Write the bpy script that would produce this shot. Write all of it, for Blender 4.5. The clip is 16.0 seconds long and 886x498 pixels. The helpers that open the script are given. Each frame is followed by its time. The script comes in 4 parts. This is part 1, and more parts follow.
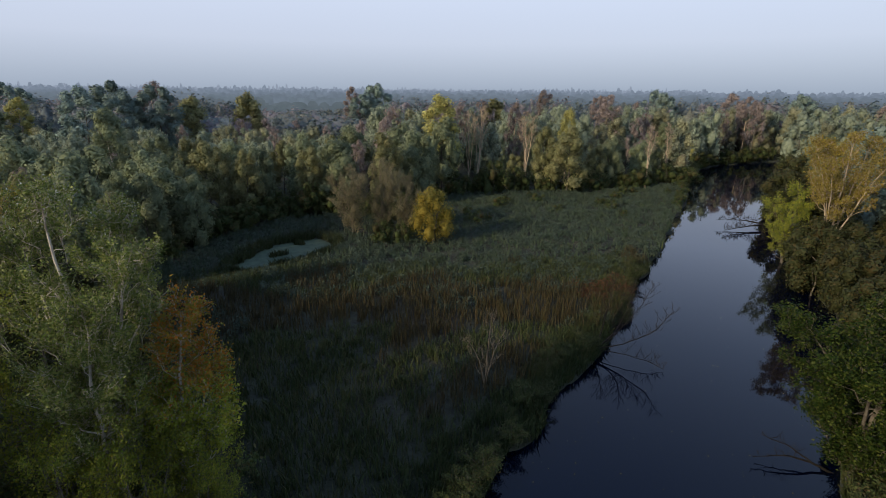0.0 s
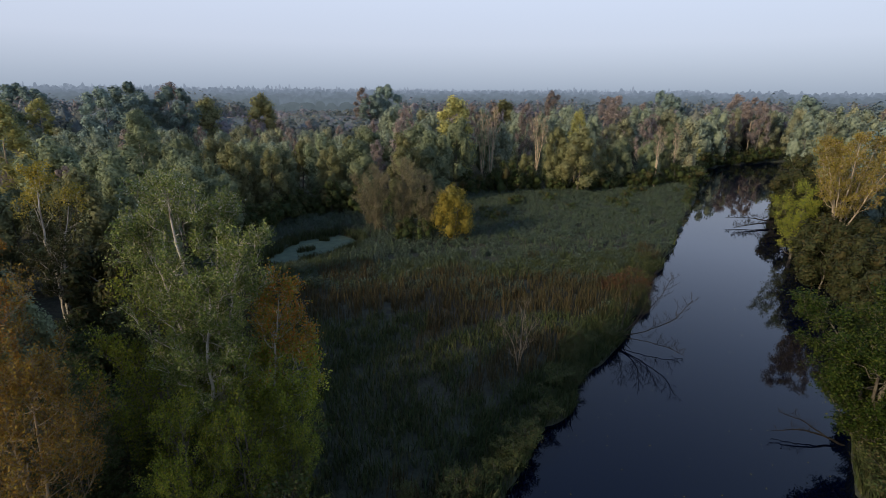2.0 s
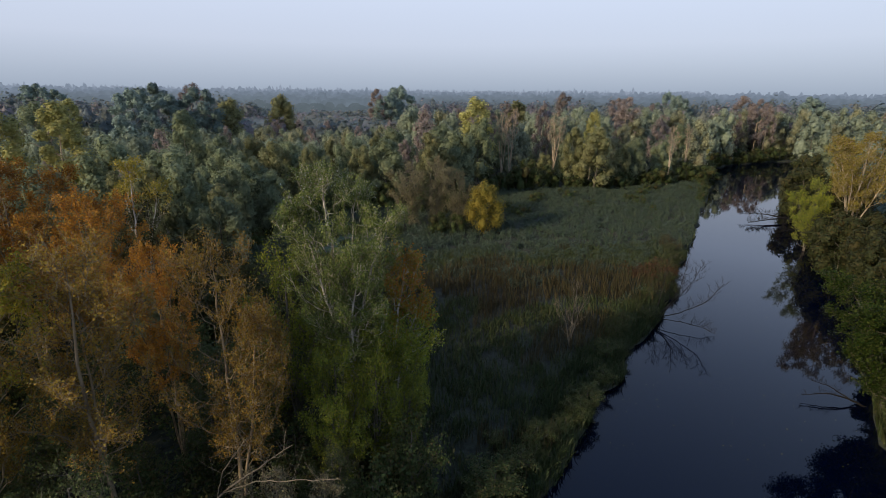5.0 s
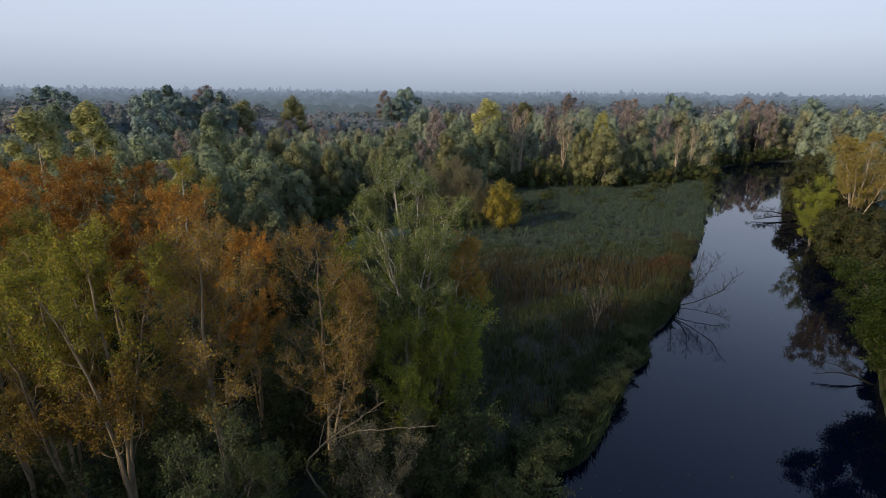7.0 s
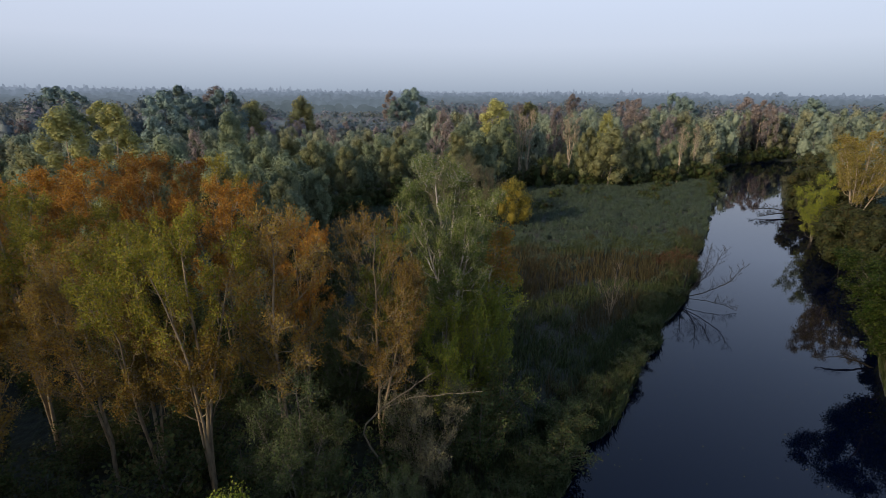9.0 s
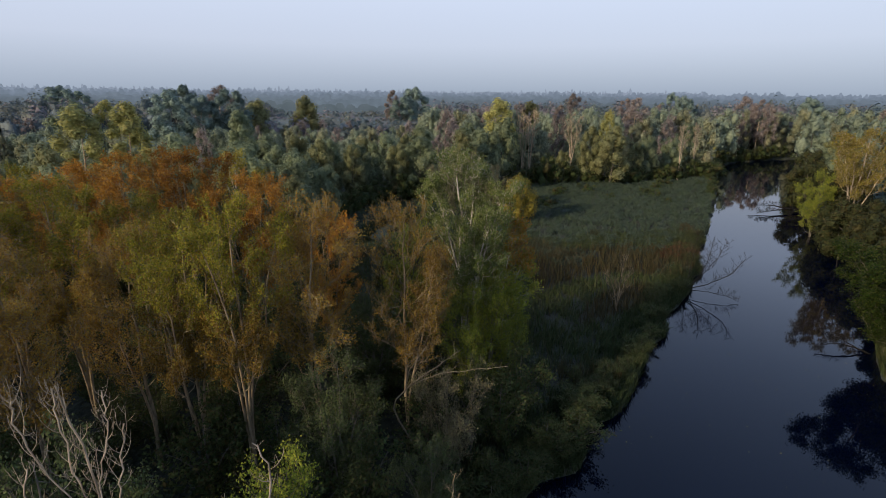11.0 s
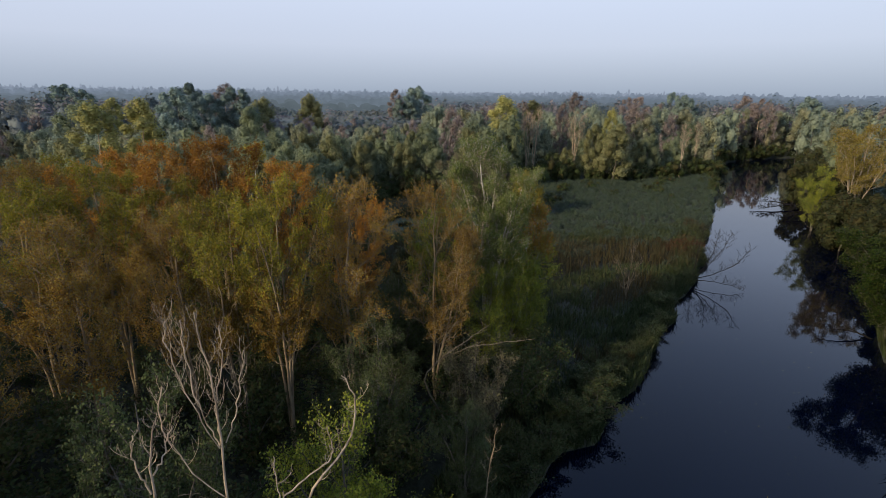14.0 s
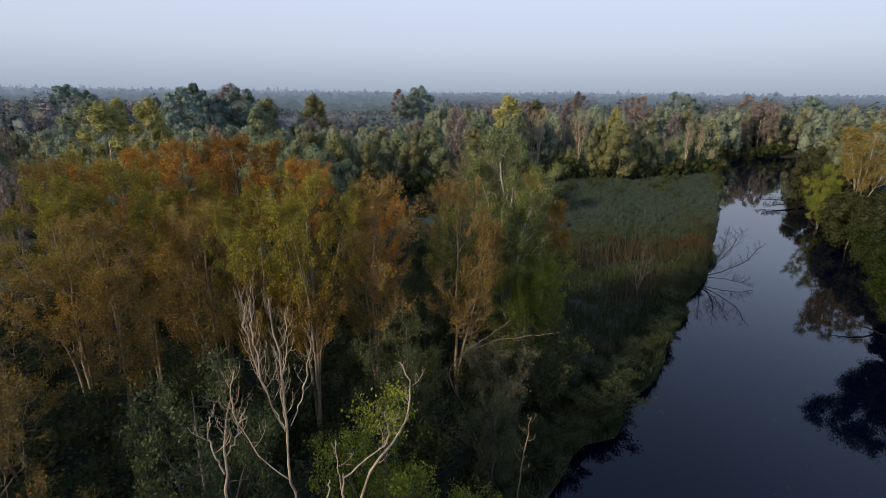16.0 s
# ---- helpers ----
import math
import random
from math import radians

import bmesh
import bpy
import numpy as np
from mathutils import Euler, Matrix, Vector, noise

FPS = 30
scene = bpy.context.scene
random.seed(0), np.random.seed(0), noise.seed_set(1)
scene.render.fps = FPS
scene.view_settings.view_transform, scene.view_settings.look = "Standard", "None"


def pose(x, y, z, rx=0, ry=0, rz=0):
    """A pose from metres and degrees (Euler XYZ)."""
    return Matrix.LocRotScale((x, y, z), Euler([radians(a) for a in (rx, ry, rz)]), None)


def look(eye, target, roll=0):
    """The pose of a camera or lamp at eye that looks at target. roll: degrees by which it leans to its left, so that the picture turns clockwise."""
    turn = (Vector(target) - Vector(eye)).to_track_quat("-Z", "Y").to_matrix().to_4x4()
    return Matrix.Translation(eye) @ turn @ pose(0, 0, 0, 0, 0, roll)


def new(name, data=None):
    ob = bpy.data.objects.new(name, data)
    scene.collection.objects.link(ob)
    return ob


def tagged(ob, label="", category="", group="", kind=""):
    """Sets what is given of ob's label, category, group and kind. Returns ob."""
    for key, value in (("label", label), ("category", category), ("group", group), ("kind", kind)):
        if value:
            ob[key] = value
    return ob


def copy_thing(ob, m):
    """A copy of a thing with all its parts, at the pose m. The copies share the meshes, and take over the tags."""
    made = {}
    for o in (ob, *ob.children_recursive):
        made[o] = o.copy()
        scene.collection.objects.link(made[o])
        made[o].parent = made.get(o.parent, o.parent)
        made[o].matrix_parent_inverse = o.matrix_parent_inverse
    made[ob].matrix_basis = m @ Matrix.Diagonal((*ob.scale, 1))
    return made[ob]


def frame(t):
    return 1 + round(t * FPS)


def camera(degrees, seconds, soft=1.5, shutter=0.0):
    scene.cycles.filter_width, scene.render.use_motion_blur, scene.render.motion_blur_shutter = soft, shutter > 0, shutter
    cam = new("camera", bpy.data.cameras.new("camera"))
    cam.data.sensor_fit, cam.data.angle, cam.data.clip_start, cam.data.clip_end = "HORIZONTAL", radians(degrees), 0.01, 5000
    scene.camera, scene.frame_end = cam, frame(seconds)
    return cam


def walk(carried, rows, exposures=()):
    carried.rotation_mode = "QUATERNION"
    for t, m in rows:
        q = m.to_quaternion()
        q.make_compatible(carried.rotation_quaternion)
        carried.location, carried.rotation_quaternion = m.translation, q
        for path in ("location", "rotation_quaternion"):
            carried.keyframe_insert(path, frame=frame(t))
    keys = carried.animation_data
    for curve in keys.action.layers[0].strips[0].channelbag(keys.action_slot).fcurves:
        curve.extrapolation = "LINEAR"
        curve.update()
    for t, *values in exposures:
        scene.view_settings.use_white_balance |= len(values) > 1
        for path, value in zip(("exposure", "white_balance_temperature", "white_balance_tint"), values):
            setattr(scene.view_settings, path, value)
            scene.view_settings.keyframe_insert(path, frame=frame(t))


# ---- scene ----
cam = camera(84.0, 16.0, soft=0.6)
PATH = [
    (0, (21.595, 3.976, 30.428), (21.923, 5.856, 29.827), 0.5),
    (0.5, (20.675, 3.017, 30.477), (21.001, 4.897, 29.877), 0.5),
    (1, (19.503, 2.207, 30.531), (19.831, 4.087, 29.931), 0.6),
    (1.5, (18.398, 1.484, 30.613), (18.721, 3.365, 30.014), 0.5),
    (2, (17.061, 0.707, 30.721), (17.382, 2.587, 30.121), 0.5),
    (2.5, (15.817, 0.085, 30.778), (16.135, 1.966, 30.179), 0.5),
    (3, (14.343, -0.636, 30.819), (14.662, 1.246, 30.22), 0.5),
    (3.5, (12.915, -1.389, 30.787), (13.235, 0.492, 30.188), 0.5),
    (4, (11.466, -2.413, 30.817), (11.789, -0.532, 30.218), 0.6),
    (6.5, (4.626, -7.03, 30.988), (4.952, -5.149, 30.394), 0.5),
    (7, (3.311, -8.025, 31.053), (3.638, -6.143, 30.459), 0.5),
    (7.5, (2.216, -8.89, 31.108), (2.543, -7.009, 30.514), 0.5),
    (8, (1.154, -9.772, 31.154), (1.481, -7.891, 30.559), 0.5),
    (8.5, (0.315, -10.465, 31.169), (0.642, -8.583, 30.574), 0.5),
    (9, (-0.482, -11.172, 31.135), (-0.154, -9.291, 30.541), 0.5),
    (11.5, (-3.451, -13.773, 30.636), (-3.115, -11.893, 30.042), 0.5),
    (12, (-3.918, -14.191, 30.476), (-3.581, -12.311, 29.882), 0.5),
    (12.5, (-4.376, -14.598, 30.336), (-4.038, -12.718, 29.743), 0.5),
    (13, (-4.892, -14.909, 30.153), (-4.552, -13.029, 29.56), 0.5),
    (13.5, (-5.32, -15.228, 30.033), (-4.98, -13.348, 29.441), 0.5),
    (14, (-5.825, -15.427, 29.875), (-5.484, -13.547, 29.283), 0.6),
    (14.5, (-6.31, -15.631, 29.779), (-5.969, -13.751, 29.187), 0.5),
    (15, (-6.879, -15.697, 29.716), (-6.536, -13.817, 29.124), 0.6),
    (15.5, (-7.378, -15.725, 29.686), (-7.036, -13.846, 29.094), 0.6),
    (16, (-7.919, -15.76, 29.697), (-7.577, -13.881, 29.105), 0.5),
]
walk(cam, [(t, look(eye, target, roll)) for t, eye, target, roll in PATH])


# ---------------------------------------------------------------- light
SUN_AZ, SUN_EL = 243.0, 22.0
world = bpy.data.worlds.new("hazy_morning_sky")
scene.world = world
world.use_nodes = True
wn, wl = world.node_tree.nodes, world.node_tree.links
wn.clear()
sky = wn.new("ShaderNodeTexSky")
sky.sky_type = "NISHITA"
sky.sun_disc = False
sky.sun_elevation, sky.sun_rotation = radians(SUN_EL), radians(SUN_AZ)
sky.air_density, sky.dust_density, sky.ozone_density = 1.0, 2.5, 2.0
# morning haze: a pale veil over the clear sky, densest and greyest low down
where, split = wn.new("ShaderNodeTexCoord"), wn.new("ShaderNodeSeparateXYZ")
wl.new(where.outputs["Generated"], split.inputs[0])
veil = wn.new("ShaderNodeValToRGB")
stops = [(0.0, (0.25, 0.30, 0.38)), (0.03, (0.30, 0.35, 0.44)), (0.09, (0.412, 0.457, 0.565)), (0.165, (0.455, 0.508, 0.63)), (0.26, (0.50, 0.60, 0.82)), (0.42, (0.34, 0.45, 0.69)), (0.7, (0.185, 0.285, 0.52)), (1.0, (0.18, 0.28, 0.52))]
while len(veil.color_ramp.elements) < len(stops):
    veil.color_ramp.elements.new(0.5)
for e, (at, c) in zip(veil.color_ramp.elements, stops):
    e.position, e.color = at, (*c, 1)
wl.new(split.outputs["Z"], veil.inputs[0])
clear = wn.new("ShaderNodeVectorMath")
clear.operation = "SCALE"
clear.inputs["Scale"].default_value = 0.10
wl.new(sky.outputs[0], clear.inputs[0])
blend = wn.new("ShaderNodeMix")
blend.data_type = "RGBA"
blend.inputs["Factor"].default_value = 0.9
wl.new(clear.outputs[0], blend.inputs["A"])
wl.new(veil.outputs[0], blend.inputs["B"])
bg = wn.new("ShaderNodeBackground")
bg.inputs["Strength"].default_value = 1.0
wo = wn.new("ShaderNodeOutputWorld")
wl.new(blend.outputs["Result"], bg.inputs["Color"])
wl.new(bg.outputs[0], wo.inputs["Surface"])

sun = new("sun", bpy.data.lights.new("sun", "SUN"))
sun.data.energy, sun.data.angle, sun.data.color = 3.1, radians(5.0), (1.0, 0.83, 0.60)
sx, sy = math.sin(radians(SUN_AZ)), math.cos(radians(SUN_AZ))
sun.matrix_world = look((sx * 300, sy * 300, 300 * math.tan(radians(SUN_EL))), (0, 0, 0))
scene.view_settings.exposure = 0.56


# ---------------------------------------------------------------- materials
def material(name):
    m = bpy.data.materials.new(name)
    m.use_nodes = True
    n, l = m.node_tree.nodes, m.node_tree.links
    n.clear()
    out = n.new("ShaderNodeOutputMaterial")
    return m, n, l, out


def ramp(n, stops):
    r = n.new("ShaderNodeValToRGB")
    e = r.color_ramp.elements
    while len(e) < len(stops):
        e.new(0.5)
    for k, (p, c) in enumerate(stops):
        e[k].position, e[k].color = p, (*c, 1)
    return r


def leaf_material(name, colours, through_light=0.4, rough=0.55, tree_shift=0.25, grain=1.6, gloss=0.12):
    """Leaves: each one takes a colour from the list, and each tree its own brightness."""
    m, n, l, out = material(name)
    geo, info = n.new("ShaderNodeNewGeometry"), n.new("ShaderNodeObjectInfo")
    r = ramp(n, [(k / max(1, len(colours) - 1), c) for k, c in enumerate(colours)])
    l.new(geo.outputs["Random Per Island"], r.inputs[0])
    tone = n.new("ShaderNodeHueSaturation")
    spread = n.new("ShaderNodeMapRange")
    spread.inputs["To Min"].default_value, spread.inputs["To Max"].default_value = 1 - tree_shift, 1 + tree_shift
    l.new(info.outputs["Random"], spread.inputs["Value"])
    co, t = n.new("ShaderNodeTexCoord"), n.new("ShaderNodeTexNoise")
    t.inputs["Scale"].default_value, t.inputs["Detail"].default_value = grain, 4
    l.new(co.outputs["Object"], t.inputs["Vector"])
    fleck = n.new("ShaderNodeMapRange")
    fleck.inputs["From Min"].default_value, fleck.inputs["From Max"].default_value = 0.3, 0.7
    fleck.inputs["To Min"].default_value, fleck.inputs["To Max"].default_value = 0.78, 1.22
    l.new(t.outputs["Fac"], fleck.inputs["Value"])
    both = n.new("ShaderNodeMath")
    both.operation = "MULTIPLY"
    l.new(spread.outputs[0], both.inputs[0])
    l.new(fleck.outputs[0], both.inputs[1])
    l.new(both.outputs[0], tone.inputs["Value"])
    l.new(r.outputs[0], tone.inputs["Color"])
    p = n.new("ShaderNodeBsdfPrincipled")
    p.inputs["Roughness"].default_value = rough
    p.inputs["Specular IOR Level"].default_value = gloss
    fine, bump = n.new("ShaderNodeTexNoise"), n.new("ShaderNodeBump")
    fine.inputs["Scale"].default_value, fine.inputs["Detail"].default_value = 3.5, 3
    bump.inputs["Strength"].default_value, bump.inputs["Distance"].default_value = 0.4, 0.4
    l.new(co.outputs["Object"], fine.inputs["Vector"])
    l.new(fine.outputs["Fac"], bump.inputs["Height"])
    l.new(bump.outputs[0], p.inputs["Normal"])
    l.new(tone.outputs[0], p.inputs["Base Color"])
    t = n.new("ShaderNodeBsdfTranslucent")
    l.new(tone.outputs[0], t.inputs["Color"])
    mix = n.new("ShaderNodeMixShader")
    mix.inputs[0].default_value = through_light
    l.new(p.outputs[0], mix.inputs[1])
    l.new(t.outputs[0], mix.inputs[2])
    l.new(mix.outputs[0], out.inputs["Surface"])
    return m


def bark_material(name, a, b, scale=3.0):
    m, n, l, out = material(name)
    co = n.new("ShaderNodeTexCoord")
    mp = n.new("ShaderNodeMapping")
    mp.inputs["Scale"].default_value = (1, 1, 0.35)
    l.new(co.outputs["Object"], mp.inputs["Vector"])
    t1 = n.new("ShaderNodeTexNoise")
    t1.inputs["Scale"].default_value, t1.inputs["Detail"].default_value = scale, 6
    l.new(mp.outputs[0], t1.inputs["Vector"])
    r = ramp(n, [(0.35, b), (0.55, a)])
    l.new(t1.outputs["Fac"], r.inputs[0])
    p = n.new("ShaderNodeBsdfPrincipled")
    p.inputs["Roughness"].default_value, p.inputs["Specular IOR Level"].default_value = 0.85, 0.12
    l.new(r.outputs[0], p.inputs["Base Color"])
    t2 = n.new("ShaderNodeTexNoise")
    t2.inputs["Scale"].default_value = scale * 8
    l.new(mp.outputs[0], t2.inputs["Vector"])
    bump = n.new("ShaderNodeBump")
    bump.inputs["Strength"].default_value, bump.inputs["Distance"].default_value = 0.5, 0.02
    l.new(t2.outputs["Fac"], bump.inputs["Height"])
    l.new(bump.outputs[0], p.inputs["Normal"])
    l.new(p.outputs[0], out.inputs["Surface"])
    return m


LEAF = {
    "white_poplar": leaf_material("grey_green_poplar_leaf", [(0.05, 0.075, 0.013), (0.094, 0.125, 0.023), (0.152, 0.178, 0.038), (0.24, 0.245, 0.078)], 0.28, 0.5, 0.1, gloss=0.2),
    "white_poplar_tip": leaf_material("pale_poplar_leaf_underside", [(0.30, 0.33, 0.27), (0.45, 0.47, 0.40)]),
    "rust": leaf_material("rusty_poplar_leaf", [(0.145, 0.078, 0.015), (0.222, 0.127, 0.022), (0.29, 0.19, 0.031), (0.175, 0.136, 0.025)], 0.35, gloss=0.12),
    "russet": leaf_material("russet_leaf", [(0.21, 0.08, 0.015), (0.32, 0.14, 0.02), (0.385, 0.2, 0.028), (0.21, 0.115, 0.021)], 0.35, gloss=0.12),
    "yellow": leaf_material("yellow_leaf", [(0.44, 0.34, 0.05), (0.38, 0.30, 0.05), (0.30, 0.25, 0.05), (0.2, 0.19, 0.04)]),
    "yellow_green": leaf_material("yellow_green_leaf", [(0.115, 0.127, 0.016), (0.2, 0.19, 0.02), (0.285, 0.245, 0.026), (0.25, 0.17, 0.023)], 0.35, gloss=0.12),
    "lime": leaf_material("olive_green_leaf", [(0.1, 0.13, 0.015), (0.165, 0.2, 0.023), (0.235, 0.255, 0.031), (0.28, 0.255, 0.034)], 0.35, gloss=0.12),
    "willow": leaf_material("grey_willow_leaf", [(0.165, 0.195, 0.11), (0.178, 0.207, 0.115), (0.192, 0.218, 0.12), (0.21, 0.23, 0.126)], 0.42, 0.6, 0.26),
    # paler, bluer copies of willow and olive: haze put into the leaf colour
    "far_willow": leaf_material("haze_tinted_willow_leaf", [(0.20, 0.235, 0.165), (0.215, 0.25, 0.172), (0.23, 0.262, 0.178), (0.25, 0.277, 0.185)], 0.42, 0.6, 0.26),
    "far_olive": leaf_material("haze_tinted_olive_leaf", [(0.23, 0.24, 0.145), (0.245, 0.252, 0.15), (0.26, 0.258, 0.152), (0.28, 0.262, 0.158)], 0.42, 0.6, 0.26),
    "bush_gold": leaf_material("dull_gold_leaf", [(0.20, 0.155, 0.028), (0.25, 0.19, 0.032), (0.16, 0.14, 0.026), (0.12, 0.11, 0.025)]),
    "olive": leaf_material("olive_leaf", [(0.19, 0.198, 0.09), (0.205, 0.208, 0.095), (0.22, 0.214, 0.098), (0.235, 0.217, 0.10)], 0.42, 0.6, 0.26),
    # dark green lifted towards pale blue, as haze painted into the leaf
    "dark": leaf_material("haze_tinted_green_leaf", [(0.155, 0.21, 0.18), (0.18, 0.235, 0.19), (0.21, 0.26, 0.21)], 0.25),
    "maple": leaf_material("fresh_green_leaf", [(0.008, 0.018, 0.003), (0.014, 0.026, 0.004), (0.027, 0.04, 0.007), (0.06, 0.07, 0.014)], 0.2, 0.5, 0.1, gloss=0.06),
    "brown": leaf_material("brown_twig_leaf", [(0.165, 0.15, 0.078), (0.2, 0.175, 0.09), (0.14, 0.135, 0.068)]),
    "shrub": leaf_material("shrub_leaf", [(0.04, 0.06, 0.02), (0.06, 0.08, 0.025), (0.08, 0.09, 0.03), (0.09, 0.07, 0.03)]),
    "turning": leaf_material("orange_to_green_leaf", [(0.464, 0.166, 0.022), (0.432, 0.207, 0.033), (0.263, 0.221, 0.031), (0.186, 0.193, 0.027)]),
    "alder": leaf_material("brown_green_alder_leaf", [(0.034, 0.044, 0.017), (0.047, 0.054, 0.02), (0.06, 0.061, 0.023), (0.073, 0.058, 0.022)]),
    "gold": leaf_material("golden_leaf", [(0.35, 0.27, 0.05), (0.30, 0.24, 0.046), (0.265, 0.18, 0.042), (0.19, 0.17, 0.037)]),
    "sallow": leaf_material("sallow_leaf", [(0.042, 0.058, 0.018), (0.062, 0.078, 0.025), (0.09, 0.104, 0.04), (0.056, 0.07, 0.022)], 0.3, gloss=0.12),
    "pale_yellow": leaf_material("pale_yellow_leaf", [(0.27, 0.275, 0.10), (0.33, 0.32, 0.11), (0.38, 0.35, 0.115), (0.29, 0.26, 0.10)], 0.35),
    "mauve": leaf_material("mauve_brown_twigs", [(0.235, 0.19, 0.165), (0.265, 0.21, 0.18), (0.215, 0.18, 0.15)]),
}
BARK = {
    "pale": bark_material("pale_poplar_bark", (0.42, 0.38, 0.31), (0.20, 0.17, 0.13)),
    "dead": bark_material("bleached_dead_wood", (0.38, 0.30, 0.205), (0.20, 0.155, 0.105)),
    "tan": bark_material("tan_twig_bark", (0.235, 0.18, 0.11), (0.125, 0.095, 0.06)),
    "grey": bark_material("grey_bark", (0.13, 0.115, 0.09), (0.06, 0.05, 0.04)),
    "grey_tan": bark_material("weathered_snag_bark", (0.17, 0.14, 0.095), (0.09, 0.075, 0.05)),
    "drowned": bark_material("drowned_branch_bark", (0.028, 0.023, 0.018), (0.013, 0.011, 0.009)),
    "wet": bark_material("wet_dark_wood", (0.014, 0.012, 0.010), (0.007, 0.006, 0.005)),
}


# ---------------------------------------------------------------- mesh tools
def quads_mesh(name, v, f, mat):
    """A mesh of four-cornered faces from arrays."""
    me = bpy.data.meshes.new(name)
    v, f = np.asarray(v, np.float32), np.asarray(f, np.int32)
    me.vertices.add(len(v))
    me.vertices.foreach_set("co", v.ravel())
    me.loops.add(f.size)
    me.loops.foreach_set("vertex_index", f.ravel())
    me.polygons.add(len(f))
    me.polygons.foreach_set("loop_start", np.arange(0, f.size, 4, dtype=np.int32))
    me.update(calc_edges=True)
    me.materials.append(mat)
    return me


def tubes(branches):
    """Tapered tubes along (points, radii, sides): vertices and faces."""
    vs, fs, base = [], [], 0
    for pts, rad, k in branches:
        pts, rad = np.asarray(pts, float), np.asarray(rad, float)
        d = np.gradient(pts, axis=0)
        d /= np.linalg.norm(d, axis=1, keepdims=True) + 1e-9
        side = np.cross(d, (0.37, 0.81, 0.21))
        side /= np.linalg.norm(side, axis=1, keepdims=True) + 1e-9
        other = np.cross(d, side)
        a = np.arange(k) * 2 * np.pi / k
        ring = pts[:, None] + rad[:, None, None] * (np.cos(a)[None, :, None] * side[:, None] + np.sin(a)[None, :, None] * other[:, None])
        vs.append(ring.reshape(-1, 3))
        i, j = np.meshgrid(np.arange(len(pts) - 1), np.arange(k), indexing="ij")
        q = np.stack([i * k + j, i * k + (j + 1) % k, (i + 1) * k + (j + 1) % k, (i + 1) * k + j], -1)
        fs.append(q.reshape(-1, 4) + base)
        base += len(pts) * k
    return np.concatenate(vs), np.concatenate(fs)


def leaves(rng, centres, size, outward=None, flat=0.0, slim=0.6):
    """Small pointed leaves round the centres; outward: directions that they tend to face."""
    n = len(centres)
    nor = rng.normal(size=(n, 3))
    nor /= np.linalg.norm(nor, axis=1, keepdims=True)
    if outward is not None:
        nor += outward * flat
        nor /= np.linalg.norm(nor, axis=1, keepdims=True) + 1e-9
    u = np.cross(nor, rng.normal(size=(n, 3)))
    u /= np.linalg.norm(u, axis=1, keepdims=True) + 1e-9
    w = np.cross(nor, u)
    s = size * rng.uniform(0.6, 1.35, (n, 1))
    v = np.stack([centres - u * s * 0.5, centres + w * s * slim * 0.5, centres + u * s * 0.5, centres - w * s * slim * 0.5], 1)
    return v.reshape(-1, 3), np.arange(4 * n).reshape(-1, 4)


def lumps(rng, centres, radii, flat=0.85, around=8, rings=5, rough=0.16):
    """Uneven closed tufts of foliage, one for each centre; radii: one number or three for each."""
    n, radii = len(centres), np.asarray(radii, float)
    radii = radii[:, None] if radii.ndim == 1 else radii
    az = np.arange(around) * 2 * np.pi / around
    el = np.linspace(-np.pi / 2, np.pi / 2, rings + 1)
    el[0], el[-1] = el[0] + 0.12, el[-1] - 0.12
    E, A = np.meshgrid(el, az, indexing="ij")
    d = np.stack([np.cos(E) ** 0.65 * np.cos(A), np.cos(E) ** 0.65 * np.sin(A), np.sin(E) * flat], -1).reshape(-1, 3)
    v = centres[:, None] + d[None] * radii[:, None] * (1 + rng.normal(size=(n, len(d), 1)) * rough)
    i, j = np.meshgrid(np.arange(rings), np.arange(around), indexing="ij")
    f = np.stack([i * around + j, i * around + (j + 1) % around, (i + 1) * around + (j + 1) % around, (i + 1) * around + j], -1).reshape(-1, 4)
    k = around * rings
    caps = np.array([[k + q for q in (0, 1, 2, 3)], [k + q for q in (0, 3, 4, 7)], [k + q for q in (4, 5, 6, 7)]]) if around == 8 else np.array([[k, k + 1, k + 2, k + 3], [k, k + 3, k + 4, k + 5]])
    f = np.concatenate([f, caps])
    f = (np.arange(n)[:, None, None] * len(d) + f[None]).reshape(-1, 4)
    return v.reshape(-1, 3), f


def part(name, mesh, parent, label="", kind=""):
    ob = new(name, mesh)
    ob.parent = parent
    return tagged(ob, label, kind=kind)


# ---------------------------------------------------------------- kinds of trees
def bent(rng, start, way, length, n, lift=0.0, wob=0.06):
    """A branch path that starts along way and bends upwards by lift."""
    p, out = np.array(start, float), []
    d = np.array(way, float)
    d /= np.linalg.norm(d)
    out.append(p.copy())
    for _ in range(n):
        d = d + np.array((0, 0, lift / n)) + rng.normal(size=3) * wob
        d /= np.linalg.norm(d)
        p = p + d * length / n
        out.append(p.copy())
    return np.array(out)


def egg(q, peak=0.45):
    """Half-width of an egg-shaped crown at the share q of its height."""
    return 0.35 + 0.65 * (q / peak) ** 0.8 if q < peak else math.sqrt(max(0.02, 1 - ((q - peak) / (1.04 - peak)) ** 2))


def curve(a, c, b, n):
    t = np.linspace(0, 1, n)[:, None]
    return (1 - t) ** 2 * a + 2 * t * (1 - t) * c + t * t * b


def along(path, u):
    f = min(max(u, 0.0), 0.9999) * (len(path) - 1)
    k = int(f)
    return path[k] + (path[k + 1] - path[k]) * (f - k), path[k + 1] - path[k]


